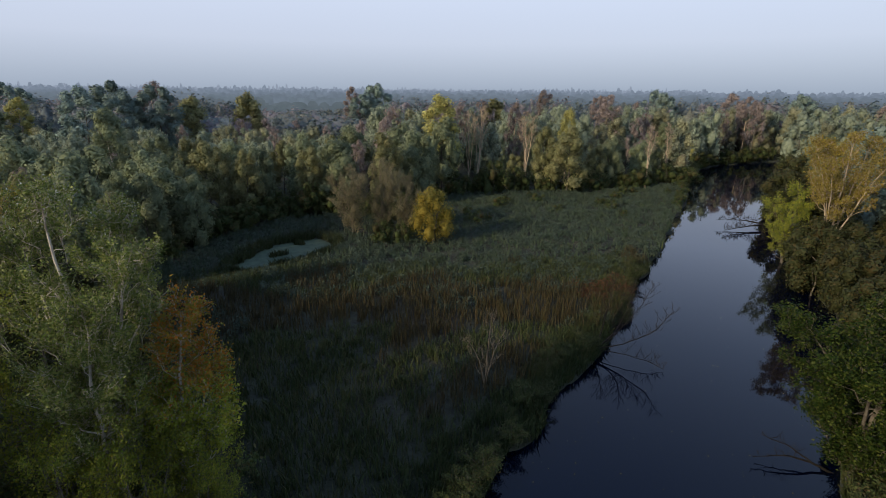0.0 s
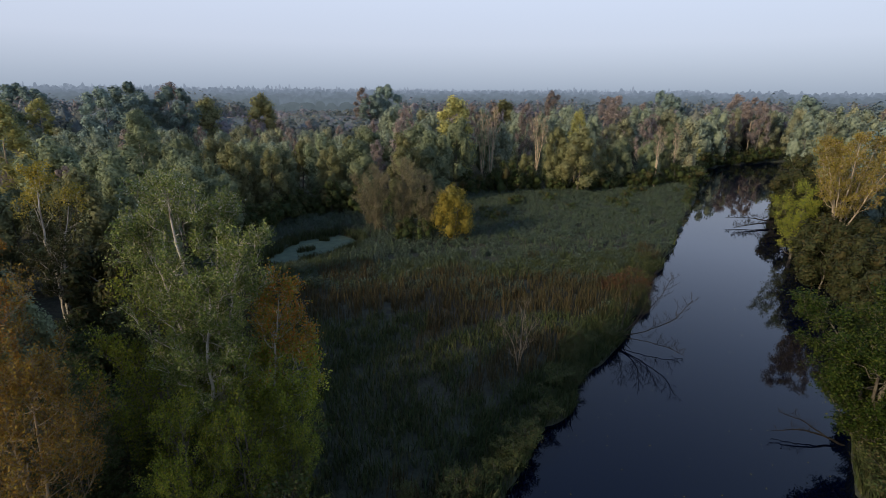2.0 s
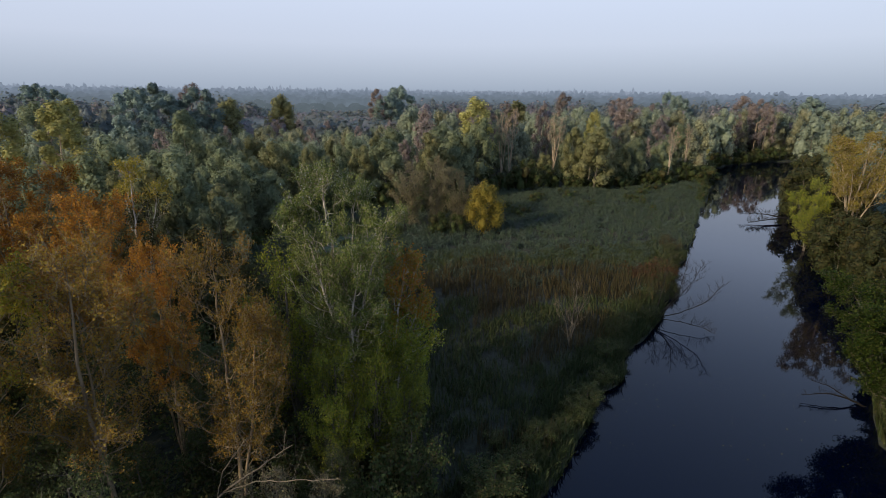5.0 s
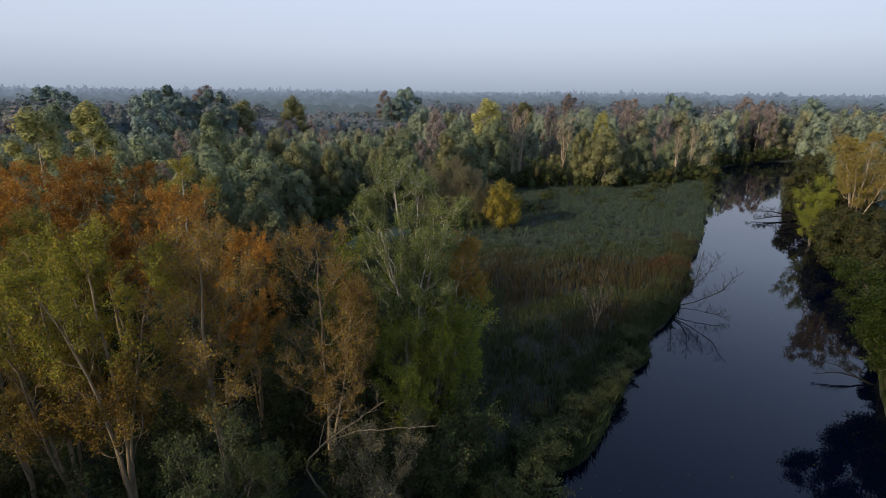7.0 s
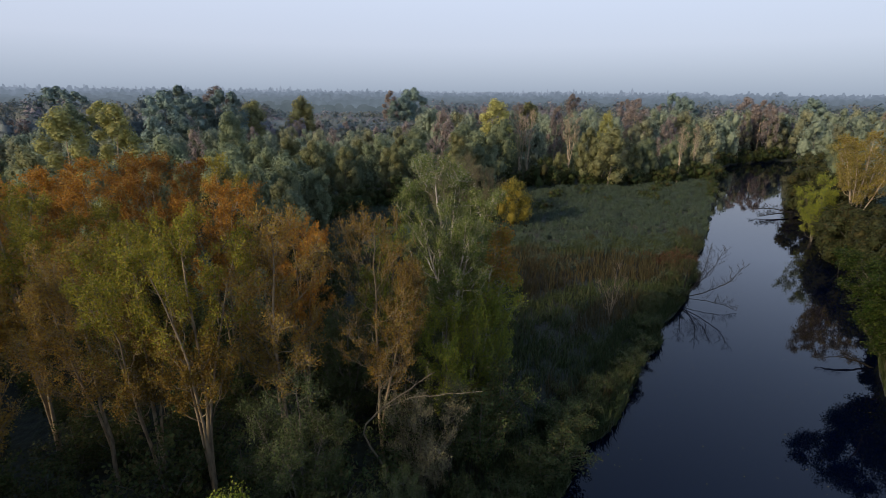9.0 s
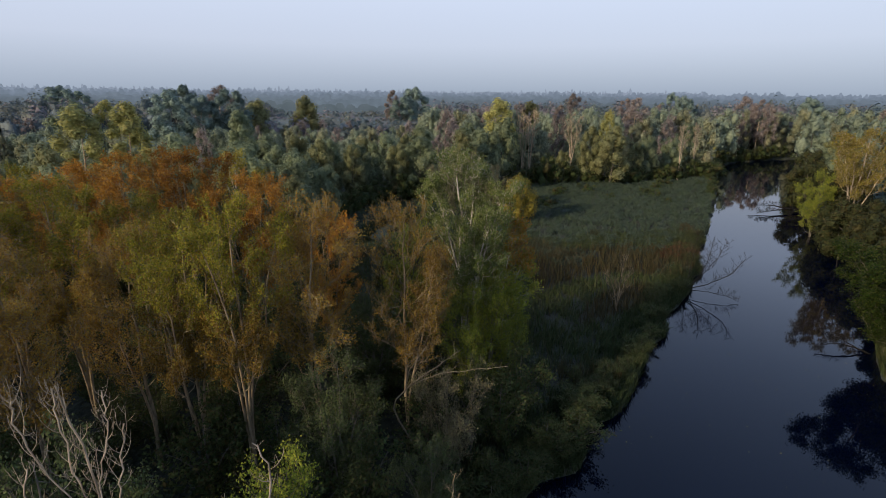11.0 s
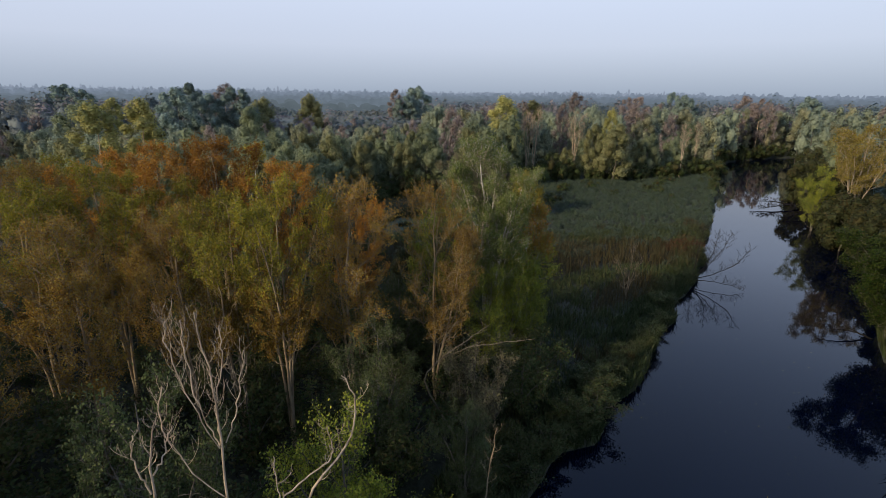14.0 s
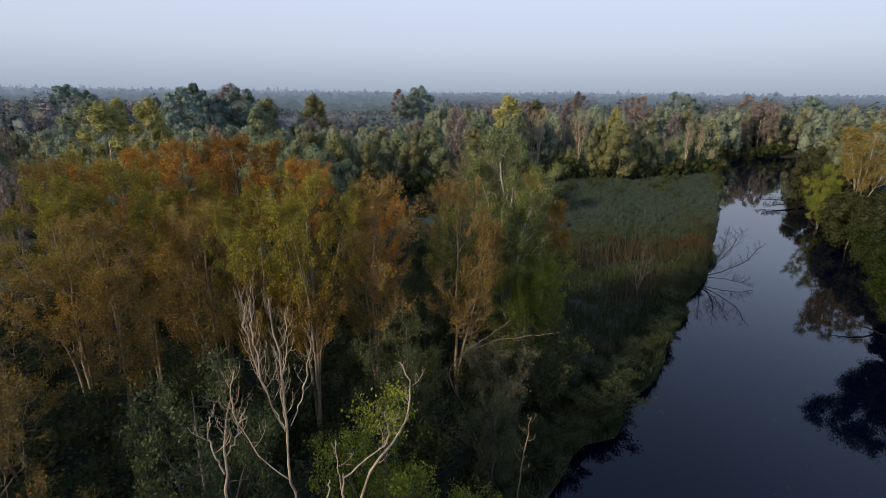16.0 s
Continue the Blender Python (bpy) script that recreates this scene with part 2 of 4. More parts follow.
def lobed(rng, h, lobes, limbs=16, subs=7, twigs=6, trunk_r=0.2, fork=0.3, twig=0.8, lift=0.5, thin=0.008, low=0.0):
    """Trunk, limbs, branches and twigs of a tree whose crown is made of egg-shaped heads; lobes: centre, foot, top and half-width of each, as shares of its height."""
    trunk, limb, spray, ends = [], [], [], []
    for k, (cx, cy, z0, z1, w) in enumerate(lobes):
        top = np.array((cx, cy, z1 * 0.97)) * h
        path = curve(np.zeros(3), np.array((cx * 0.12, cy * 0.12, max(fork, z1 * 0.55))) * h, top, 14)
        path[1:] += np.cumsum(rng.normal(size=(13, 3)) * (0.006, 0.006, 0), 0) * h * 0.7
        share = (path[:, 2] / path[-1, 2])
        r = trunk_r * (1.0 if k == 0 else 0.72) * (1 - share) ** 0.8 + 0.022
        r[0] *= 1.4
        trunk.append((path, r, 7))
        for i in range(limbs):
            q = low + (0.93 - low) * (i + rng.uniform(0, 0.9)) / limbs
            start, _ = along(path, np.interp((z0 + (z1 - z0) * q) * h, path[:, 2], np.linspace(0, 1, 14)))
            q2 = min(0.985, q + rng.uniform(0.12, 0.30))
            axis, _ = along(path, np.interp((z0 + (z1 - z0) * q2) * h, path[:, 2], np.linspace(0, 1, 14)))
            az = i * 2.4 + rng.uniform(-0.5, 0.5) + k
            reach = w * h * egg(q2) * rng.uniform(0.72, 1.05)
            end = axis + np.array((math.cos(az), math.sin(az), 0)) * reach
            bend = start + (end - start) * (0.62, 0.62, 0.25)
            pl = curve(start, bend, end, 8)
            pl[1:-1] += rng.normal(size=(6, 3)) * 0.05 * w * h
            lr = max(0.022, trunk_r * (1 - share[-1] * (z0 + (z1 - z0) * q) / z1) * 0.5)
            limb.append((pl, np.linspace(lr, 0.012, 8), 5))
            for j in range(subs):
                u = 0.38 + 0.62 * (j + rng.uniform(0, 0.9)) / subs
                st, d = along(pl, u)
                way = d / (np.linalg.norm(d) + 1e-6) + rng.normal(size=3) * 0.55 + (0, 0, 0.25)
                ps = bent(rng, st, way, w * h * (0.58 - 0.3 * u) * rng.uniform(0.5, 1.1), 4, lift, 0.10)
                spray.append((ps, np.linspace(lr * 0.32 + thin * 0.8, thin, 5), 3))
                for _ in range(twigs):
                    s2, d2 = along(ps, rng.uniform(0.15, 1.0))
                    w2 = d2 / (np.linalg.norm(d2) + 1e-6) + rng.normal(size=3) * 0.6
                    pt = bent(rng, s2, w2, rng.uniform(0.5, 1.15) * twig, 2, lift, 0.12)
                    spray.append((pt, np.array((1.0, 0.8, 0.5)) * thin, 3))
                    ends.append(pt)
    return trunk, limb, spray, np.array(ends)


def on_ends(rng, ends, per, scatter):
    """Places for leaves along the twigs."""
    n = len(ends) * per
    e = ends[np.repeat(np.arange(len(ends)), per)]
    u = rng.uniform(0.1, 1.05, (n, 1)) * 2
    c = np.where(u < 1, e[:, 0] + (e[:, 1] - e[:, 0]) * u, e[:, 1] + (e[:, 2] - e[:, 1]) * (u - 1))
    return c + rng.normal(size=(n, 3)) * scatter


def billows(rng, h, width, lobes, per, base=0.0, lobe=0.45, pointed=0.0):
    """Places and outward directions for the leaves of a crown that is made of rounded heads, each hanging a little lower than it rises."""
    cs, ds, ci, si = [], [], [], []
    turn = rng.uniform(0, 6.28)
    for i in range(lobes):
        u = 1 - (i + 0.5) / lobes
        az = i * 2.39996 + rng.uniform(-0.5, 0.5) + turn
        r = width * lobe * rng.uniform(0.7, 1.2) * (1.05 - 0.35 * u)
        s = min(1.0, 1.35 * math.sqrt(max(0.0, 1 - u ** 1.6))) * (1 - pointed * u)
        tall = r * rng.uniform(1.1, 1.6)
        k = max(0.0, width - r) * rng.uniform(0.75, 1.1)
        c = np.array((s * math.cos(az) * k, s * math.sin(az) * k, h * base + (h * (1 - base) - tall * 0.8) * (0.16 + 0.84 * u ** 0.85)))
        d = rng.normal(size=(per, 3))
        d[:, 2] += 0.25
        d /= np.linalg.norm(d, axis=1, keepdims=True)
        bump = 1 + 0.10 * np.sin(d[:, :1] * 5 + i) * np.cos(d[:, 1:2] * 6 - i)
        cs.append(c + d * (r, r, tall) * bump * rng.uniform(0.62, 1.14, (per, 1)))
        o = d + (0, 0, 0.2)
        ds.append(o / np.linalg.norm(o, axis=1, keepdims=True))
        ci.append(c)
        si.append((r, r, tall))
    return np.concatenate(cs), np.concatenate(ds), np.array(ci), np.array(si)


FLAMES = [(0, 0, 0.38, 1.0, 0.115), (0.15, 0.04, 0.36, 0.93, 0.105), (-0.12, 0.12, 0.36, 0.90, 0.105), (-0.04, -0.15, 0.36, 0.95, 0.105)]
DOMES = [(0, 0, 0.4, 1.0, 0.14), (0.14, 0.05, 0.42, 0.95, 0.12), (-0.13, 0.08, 0.42, 0.96, 0.13), (0.02, -0.15, 0.4, 0.93, 0.12)]
ROUND = [(0, 0, 0.22, 1.0, 0.24), (0.20, 0.08, 0.15, 0.82, 0.18), (-0.16, 0.16, 0.15, 0.85, 0.18), (-0.04, -0.2, 0.12, 0.78, 0.18)]
KINDS = {
    # name: (maker, height of the model, growth, look)
    "white_poplar": ("lobed", 26, dict(lobes=[(0, 0, 0.40, 1.0, 0.14), (0.13, -0.04, 0.36, 0.89, 0.10), (-0.15, 0.05, 0.42, 0.90, 0.09), (0.07, 0.10, 0.36, 0.94, 0.10), (0.06, -0.09, 0.34, 0.80, 0.10)], limbs=16, subs=8, twigs=6, trunk_r=0.26, fork=0.40), dict(leaf="white_poplar", tip="white_poplar_tip", bark="pale", per=16, size=0.14, scatter=0.13)),
    "rusty_poplar": ("lobed", 23, dict(lobes=[(0, 0, 0.36, 1.0, 0.18), (0.10, -0.06, 0.34, 0.86, 0.11)], limbs=24, subs=9, twigs=7, trunk_r=0.17, fork=0.4, thin=0.010, twig=0.9), dict(leaf="rust", bark="tan", per=7, size=0.14, scatter=0.12)),
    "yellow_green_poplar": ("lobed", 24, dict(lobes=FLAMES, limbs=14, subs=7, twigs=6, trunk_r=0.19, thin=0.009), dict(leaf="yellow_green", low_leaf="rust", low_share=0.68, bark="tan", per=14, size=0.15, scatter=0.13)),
    "russet_poplar": ("lobed", 25, dict(lobes=DOMES, limbs=14, subs=7, twigs=6, trunk_r=0.2), dict(leaf="russet", bark="tan", per=13, size=0.17, scatter=0.14)),
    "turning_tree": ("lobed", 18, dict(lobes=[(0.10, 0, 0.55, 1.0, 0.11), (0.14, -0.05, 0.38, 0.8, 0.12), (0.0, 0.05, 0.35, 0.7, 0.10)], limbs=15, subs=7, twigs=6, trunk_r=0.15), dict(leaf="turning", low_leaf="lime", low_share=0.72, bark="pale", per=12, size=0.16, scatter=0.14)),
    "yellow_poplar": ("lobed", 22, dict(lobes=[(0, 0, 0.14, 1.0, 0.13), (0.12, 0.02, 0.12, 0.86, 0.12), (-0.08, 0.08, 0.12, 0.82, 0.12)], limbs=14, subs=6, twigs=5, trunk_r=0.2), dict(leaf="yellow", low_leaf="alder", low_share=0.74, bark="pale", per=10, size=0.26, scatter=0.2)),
    "olive_tree": ("lobed", 16, dict(lobes=ROUND, limbs=14, subs=7, twigs=5, trunk_r=0.15, fork=0.12), dict(leaf="lime", bark="grey", per=10, size=0.18, scatter=0.18)),
    "sallow": ("lobed", 16, dict(lobes=ROUND, limbs=14, subs=7, twigs=6, trunk_r=0.15, fork=0.1), dict(leaf="sallow", bark="grey", per=10, size=0.16, scatter=0.16)),
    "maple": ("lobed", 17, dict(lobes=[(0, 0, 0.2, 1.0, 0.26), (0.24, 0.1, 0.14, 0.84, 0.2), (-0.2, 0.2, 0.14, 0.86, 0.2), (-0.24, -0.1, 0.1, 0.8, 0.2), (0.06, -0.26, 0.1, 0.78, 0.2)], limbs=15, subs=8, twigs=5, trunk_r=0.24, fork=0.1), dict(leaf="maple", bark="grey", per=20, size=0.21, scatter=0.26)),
    "tall_dead_poplar": ("lobed", 25, dict(lobes=[(0, 0, 0.42, 1.0, 0.07), (0.10, 0.03, 0.5, 0.95, 0.06), (-0.07, -0.05, 0.5, 0.9, 0.06)], limbs=9, subs=6, twigs=5, trunk_r=0.26, fork=0.4, thin=0.022, twig=1.1), dict(leaf=None, bark="dead")),
    "vase_poplar": ("lobed", 25, dict(lobes=[(0, 0, 0.35, 1.0, 0.09), (0.2, 0.04, 0.42, 0.95, 0.075), (-0.2, 0.06, 0.42, 0.96, 0.075), (0.05, -0.2, 0.4, 0.9, 0.075), (-0.24, -0.1, 0.38, 0.82, 0.07), (0.1, 0.2, 0.4, 0.92, 0.07)], limbs=11, subs=6, twigs=5, trunk_r=0.2, fork=0.1, thin=0.014), dict(leaf="gold", bark="dead", per=7, size=0.26, scatter=0.22)),
    "bare_bush": ("lobed", 12, dict(lobes=[(0, 0, 0.1, 1.0, 0.2), (0.28, 0.05, 0.05, 0.85, 0.2), (-0.26, 0.12, 0.05, 0.9, 0.2), (0.05, -0.28, 0.0, 0.75, 0.2), (-0.1, 0.3, 0.0, 0.8, 0.2)], limbs=12, subs=6, twigs=6, trunk_r=0.09, fork=0.1, thin=0.016, lift=0.7), dict(leaf="brown", bark="grey_tan", per=4, size=0.2, scatter=0.2)),
    "snag": ("lobed", 9, dict(lobes=[(0.04, 0, 0.2, 1.0, 0.12), (0.22, 0.05, 0.15, 0.75, 0.10), (-0.22, 0.0, 0.15, 0.7, 0.12)], limbs=7, subs=5, twigs=3, trunk_r=0.09, fork=0.2, thin=0.014), dict(leaf=None, bark="grey_tan")),
    "willow": ("billows", 17, dict(width=5.0, lobes=13, per=330, lobe=0.42), dict(leaf="willow", bark="grey", size=0.55)),
    "olive_willow": ("billows", 18, dict(width=4.6, lobes=14, per=300, lobe=0.42, pointed=0.3), dict(leaf="olive", bark="grey", size=0.52)),
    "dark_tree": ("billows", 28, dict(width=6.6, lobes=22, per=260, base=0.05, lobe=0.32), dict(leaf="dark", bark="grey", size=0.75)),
    "tall_green_poplar": ("billows", 26, dict(width=5.0, lobes=22, per=300, lobe=0.36, pointed=0.3), dict(leaf="willow", bark="pale", size=0.5)),
    "yellow_tree": ("billows", 26, dict(width=4.8, lobes=22, per=260, lobe=0.34, pointed=0.3), dict(leaf="pale_yellow", bark="dead", size=0.5, fill=0.5)),
    "yellow_bush": ("billows", 10, dict(width=4.2, lobes=16, per=420, lobe=0.4, pointed=0.2), dict(leaf="bush_gold", bark="grey", size=0.28, fill=0.45)),
    "mauve_tree": ("billows", 24, dict(width=4.2, lobes=20, per=170, base=0.12, lobe=0.32, pointed=0.3), dict(leaf="mauve", bark="dead", size=0.45, fill=0.4)),
    "shrub": ("billows", 7, dict(width=3.4, lobes=8, per=130, lobe=0.46), dict(leaf="shrub", bark="grey", size=0.4, fill=0.55, simple=True)),
    "thicket": ("lobed", 7, dict(lobes=[(0, 0, 0.1, 1.0, 0.3), (0.34, 0.1, 0.0, 0.8, 0.28), (-0.3, 0.24, 0.0, 0.85, 0.28), (-0.1, -0.36, 0.0, 0.75, 0.28)], limbs=8, subs=5, twigs=4, trunk_r=0.08, fork=0.1), dict(leaf="shrub", bark="grey", per=5, size=0.27, scatter=0.25, spray=False)),
    "alder": ("billows", 12, dict(width=4.6, lobes=16, per=330, lobe=0.38), dict(leaf="alder", bark="grey", size=0.45)),
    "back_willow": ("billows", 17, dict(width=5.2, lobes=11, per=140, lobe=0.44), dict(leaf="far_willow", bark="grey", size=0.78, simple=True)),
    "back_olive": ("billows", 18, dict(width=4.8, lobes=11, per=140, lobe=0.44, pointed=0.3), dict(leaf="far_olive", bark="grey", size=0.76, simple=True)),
    "back_mauve": ("billows", 20, dict(width=4.2, lobes=14, per=80, base=0.15, lobe=0.36, pointed=0.3), dict(leaf="mauve", bark="grey", size=0.6, fill=0.4, simple=True)),
}
LABELS = {
    "white_poplar": "tall grey-green white poplar with pale forked trunk",
    "rusty_poplar": "half-bare poplar with rusty autumn leaves and tan branches",
    "yellow_green_poplar": "tall poplar turning from green to yellow in autumn",
    "russet_poplar": "dense poplar crown in russet orange autumn leaf",
    "yellow_poplar": "bright yellow autumn poplar with pale trunk",
    "olive_tree": "leafy olive-green broadleaf tree in the riverside wood",
    "maple": "round dense fresh-green broadleaf tree on the river bank",
    "dead_tree": "bleached leafless dead tree with upswept branches",
    "tall_dead_poplar": "tall bare dead poplar with pale bleached trunk",
    "bare_bush": "brown leafless bush with many thin twigs",
    "willow": "billowing grey-green willow in the floodplain wood",
    "olive_willow": "billowing olive-green willow at the wood's edge",
    "dark_tree": "tall dark green broadleaf tree above the wood",
    "tall_green_poplar": "tall narrow grey-green poplar above the willows",
    "yellow_tree": "tall yellowing poplar standing above the wood",
    "yellow_bush": "golden yellow autumn bush beside the wet meadow",
    "mauve_tree": "nearly bare mauve-brown poplar in the wood",
    "turning_tree": "small slanting tree turning orange and yellow-green",
    "sallow": "dense grey-green sallow in the riverside undergrowth",
    "vase_poplar": "golden many-stemmed poplar leaning over the river bank",
    "snag": "leafless grey snag standing in the wet meadow",
    "alder": "dark green alder thicket leaning over the river",
    "back_willow": "grey-green willow deep in the floodplain wood",
    "back_olive": "olive-green tree deep in the floodplain wood",
    "back_mauve": "nearly bare brown tree deep in the wood",
    "shrub": "low dark green shrub on the wooded bank",
    "thicket": "dense dark green thicket in the riverside undergrowth",
}
MODELS, COUNT = {}, {}
VARIANTS = 3


def crown_scale(h, high, sets):
    """Fits branch paths to the tree's height."""
    f = h / high
    return [[(p * f, r, k) for p, r, k in some] for some in sets]


def model(kind, variant):
    maker, h, how, look_of = KINDS[kind]
    rng = np.random.default_rng(sum(map(ord, kind)) * 10 + variant)
    root = new(kind)
    tagged(root, LABELS[kind], "bush" if "bush" in kind or kind in ("shrub", "thicket") else "tree", kind.replace("_", " ") + " group")
    bark = BARK[look_of["bark"]]
    if maker == "lobed":
        trunk, limb, twig, ends = lobed(rng, h, **how)
        high = np.percentile(ends[:, 2, 2], 99.7)
        trunk, limb, twig = crown_scale(h, high, (trunk, limb, twig))
        ends = ends * (h / high)
        for t in trunk:
            part("trunk", quads_mesh("trunk", *tubes([t]), bark), root)
        for b in limb if "spray" not in look_of else []:
            part("limb", quads_mesh("limb", *tubes([b]), bark), root)
        if "spray" in look_of:
            part("stem_tangle", quads_mesh("stem_tangle", *tubes(limb[::2]), bark), root, kind="stuff")
        else:
            part("twig_spray", quads_mesh("twig_spray", *tubes(twig), bark), root, kind="stuff")
        if look_of["leaf"]:
            c = on_ends(rng, ends, look_of["per"], look_of["scatter"])
            tend = c - (0, 0, h * 0.5)
            tend = tend / (np.linalg.norm(tend, axis=1, keepdims=True) + 1e-6)
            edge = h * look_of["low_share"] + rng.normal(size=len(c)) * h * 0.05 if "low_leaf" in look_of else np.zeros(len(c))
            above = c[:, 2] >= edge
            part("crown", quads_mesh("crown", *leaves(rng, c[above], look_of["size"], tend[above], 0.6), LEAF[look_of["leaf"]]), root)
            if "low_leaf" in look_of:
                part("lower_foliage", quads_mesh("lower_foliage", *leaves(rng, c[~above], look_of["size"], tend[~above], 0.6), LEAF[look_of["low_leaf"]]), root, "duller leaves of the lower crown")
            if "tip" in look_of:
                c = on_ends(rng, ends[ends[:, 2, 2] > h * 0.9], 1, 0.15)
                part("young_foliage", quads_mesh("young_foliage", *leaves(rng, c, look_of["size"] * 0.8), LEAF[look_of["tip"]]), root, "pale upturned leaves", "stuff")
    else:
        c, d, ci, si = billows(rng, h, **how)
        f = h / np.percentile(c[:, 2], 99.8)
        c, ci = c * f, ci * f
        k = np.linspace(0, 1, 8)[:, None]
        path = np.array((0, 0, h * 0.8)) * k + np.cumsum(rng.normal(size=(8, 3)) * (0.15, 0.15, 0), 0)
        path[0] = 0
        part("trunk", quads_mesh("trunk", *tubes([(path, np.linspace(0.012 * h, 0.04, 8), 6)]), bark), root)
        for i in range(0 if "simple" in look_of else 4):
            s = path[2 + i]
            b = (bent(rng, s, (math.cos(i * 2.4), math.sin(i * 2.4), 1.1), how["width"] * 1.0, 4, 0.2), np.linspace(0.006 * h, 0.02, 5), 4)
            part("limb", quads_mesh("limb", *tubes([b]), bark), root)
        part("crown", quads_mesh("crown", *leaves(rng, c, look_of["size"], d, 1.8, 0.62), LEAF[look_of["leaf"]]), root)
        fill = look_of["fill"] if "fill" in look_of else 0.62
        around, rings = (6, 4) if "simple" in look_of else (8, 5)
        part("inner_foliage", quads_mesh("inner_foliage", *lumps(rng, ci, si * fill, 1.0, around, rings, 0.2), LEAF[look_of["leaf"]]), root, kind="stuff")
    return root


def place(kind, x, y, h, wide=1.0, turn=None, z=None, label=""):
    i = COUNT[kind] = COUNT.get(kind, -1) + 1
    v = i % (2 if KINDS[kind][0] == "lobed" else VARIANTS)
    turn = 0 if kind in ("white_poplar", "turning_tree") else (i * 137.5) % 360 if turn is None else turn
    m = pose(x, y, land(x, y) - 0.1 if z is None else z, 0, 0, turn)
    if (kind, v) not in MODELS:
        ob = MODELS[kind, v] = model(kind, v)
        ob.matrix_basis = m
    else:
        ob = copy_thing(MODELS[kind, v], m)
    s = h / KINDS[kind][1]
    ob.scale = (s * wide, s * wide, s)
    if label:
        tagged(ob, label)
    return ob


# ---------------------------------------------------------------- ground and water
BANK_L = np.array([(-60, -45), (-20, -10), (-3, 4.6), (5.2, 13.4), (13.0, 18.2), (19.9, 24.0), (27.8, 31.6), (38.7, 42.7), (46.9, 51.3), (58.5, 62.5), (66, 72),
                   (73, 81), (85, 95), (106, 120), (123, 141), (142, 167), (160, 190), (185, 207), (215, 215), (300, 222)], float)
BANK_R = np.array([(-30, -60), (8, -20), (22, -4), (34, 8), (48, 17.5), (57, 27.5), (66, 35.5), (80, 47.5), (105, 80), (122, 101), (139, 123), (167, 155), (190, 175), (215, 190), (300, 198)], float)
RIVER = np.concatenate([BANK_L, BANK_R[::-1]])
POND = np.array([(-1.5, 86.5), (4.9, 89), (10.2, 93.4), (14.5, 99), (17, 104), (12, 111), (3.2, 106.3), (-1.2, 95)], float)
MEADOW = np.array([(13, 35), (6, 50), (-6, 70), (-15, 92), (-7, 110), (3, 126), (18, 128), (30, 122), (46, 148), (69, 151), (87, 149), (113, 151), (136, 162),
                   (123, 141), (106, 120), (85, 95), (66, 72), (46.9, 51.3), (27.0, 31.8)], float)


def inside(poly, x, y):
    x, y = np.asarray(x, float), np.asarray(y, float)
    hit = np.zeros(x.shape, bool)
    for (ax, ay), (bx, by) in zip(poly, np.roll(poly, -1, 0)):
        cross = (ay > y) != (by > y)
        with np.errstate(divide="ignore", invalid="ignore"):
            hit ^= cross & (x < (bx - ax) * (y - ay) / (by - ay) + ax)
    return hit


def edge_distance(poly, x, y):
    x, y = np.asarray(x, float), np.asarray(y, float)
    best = np.full(x.shape, 1e9)
    for (ax, ay), (bx, by) in zip(poly, np.roll(poly, -1, 0)):
        dx, dy = bx - ax, by - ay
        t = np.clip(((x - ax) * dx + (y - ay) * dy) / (dx * dx + dy * dy), 0, 1)
        best = np.minimum(best, np.hypot(x - ax - t * dx, y - ay - t * dy))
    return best


def land(x, y):
    """Height of the ground over the water."""
    x, y = np.asarray(x, float), np.asarray(y, float)
    d = edge_distance(RIVER, x, y) * np.where(inside(RIVER, x, y), -1, 1)
    d += 0.8 * np.sin(x * 0.55 + 1.3 * np.sin(y * 0.31)) * np.exp(-np.abs(d) / 4)
    z = np.where(d < 0, np.maximum(d * 2.0, -1.5), 0.9 * (1 - np.exp(-np.maximum(d, 0) / 0.6)))
    z += np.where(d > 0, 0.18 * np.sin(x * 0.43) * np.cos(y * 0.37) + 0.12 * np.sin(x * 1.1 + y * 0.8), 0)
    p = edge_distance(POND, x, y) * np.where(inside(POND, x, y), -1, 1)
    z = np.where(p < 3, np.minimum(z, np.clip(p * 0.25, -0.6, 2) + 0.05), z)
    z = z + np.clip((y - 420) * 0.012, 0, 14)
    return float(z) if z.ndim == 0 else z


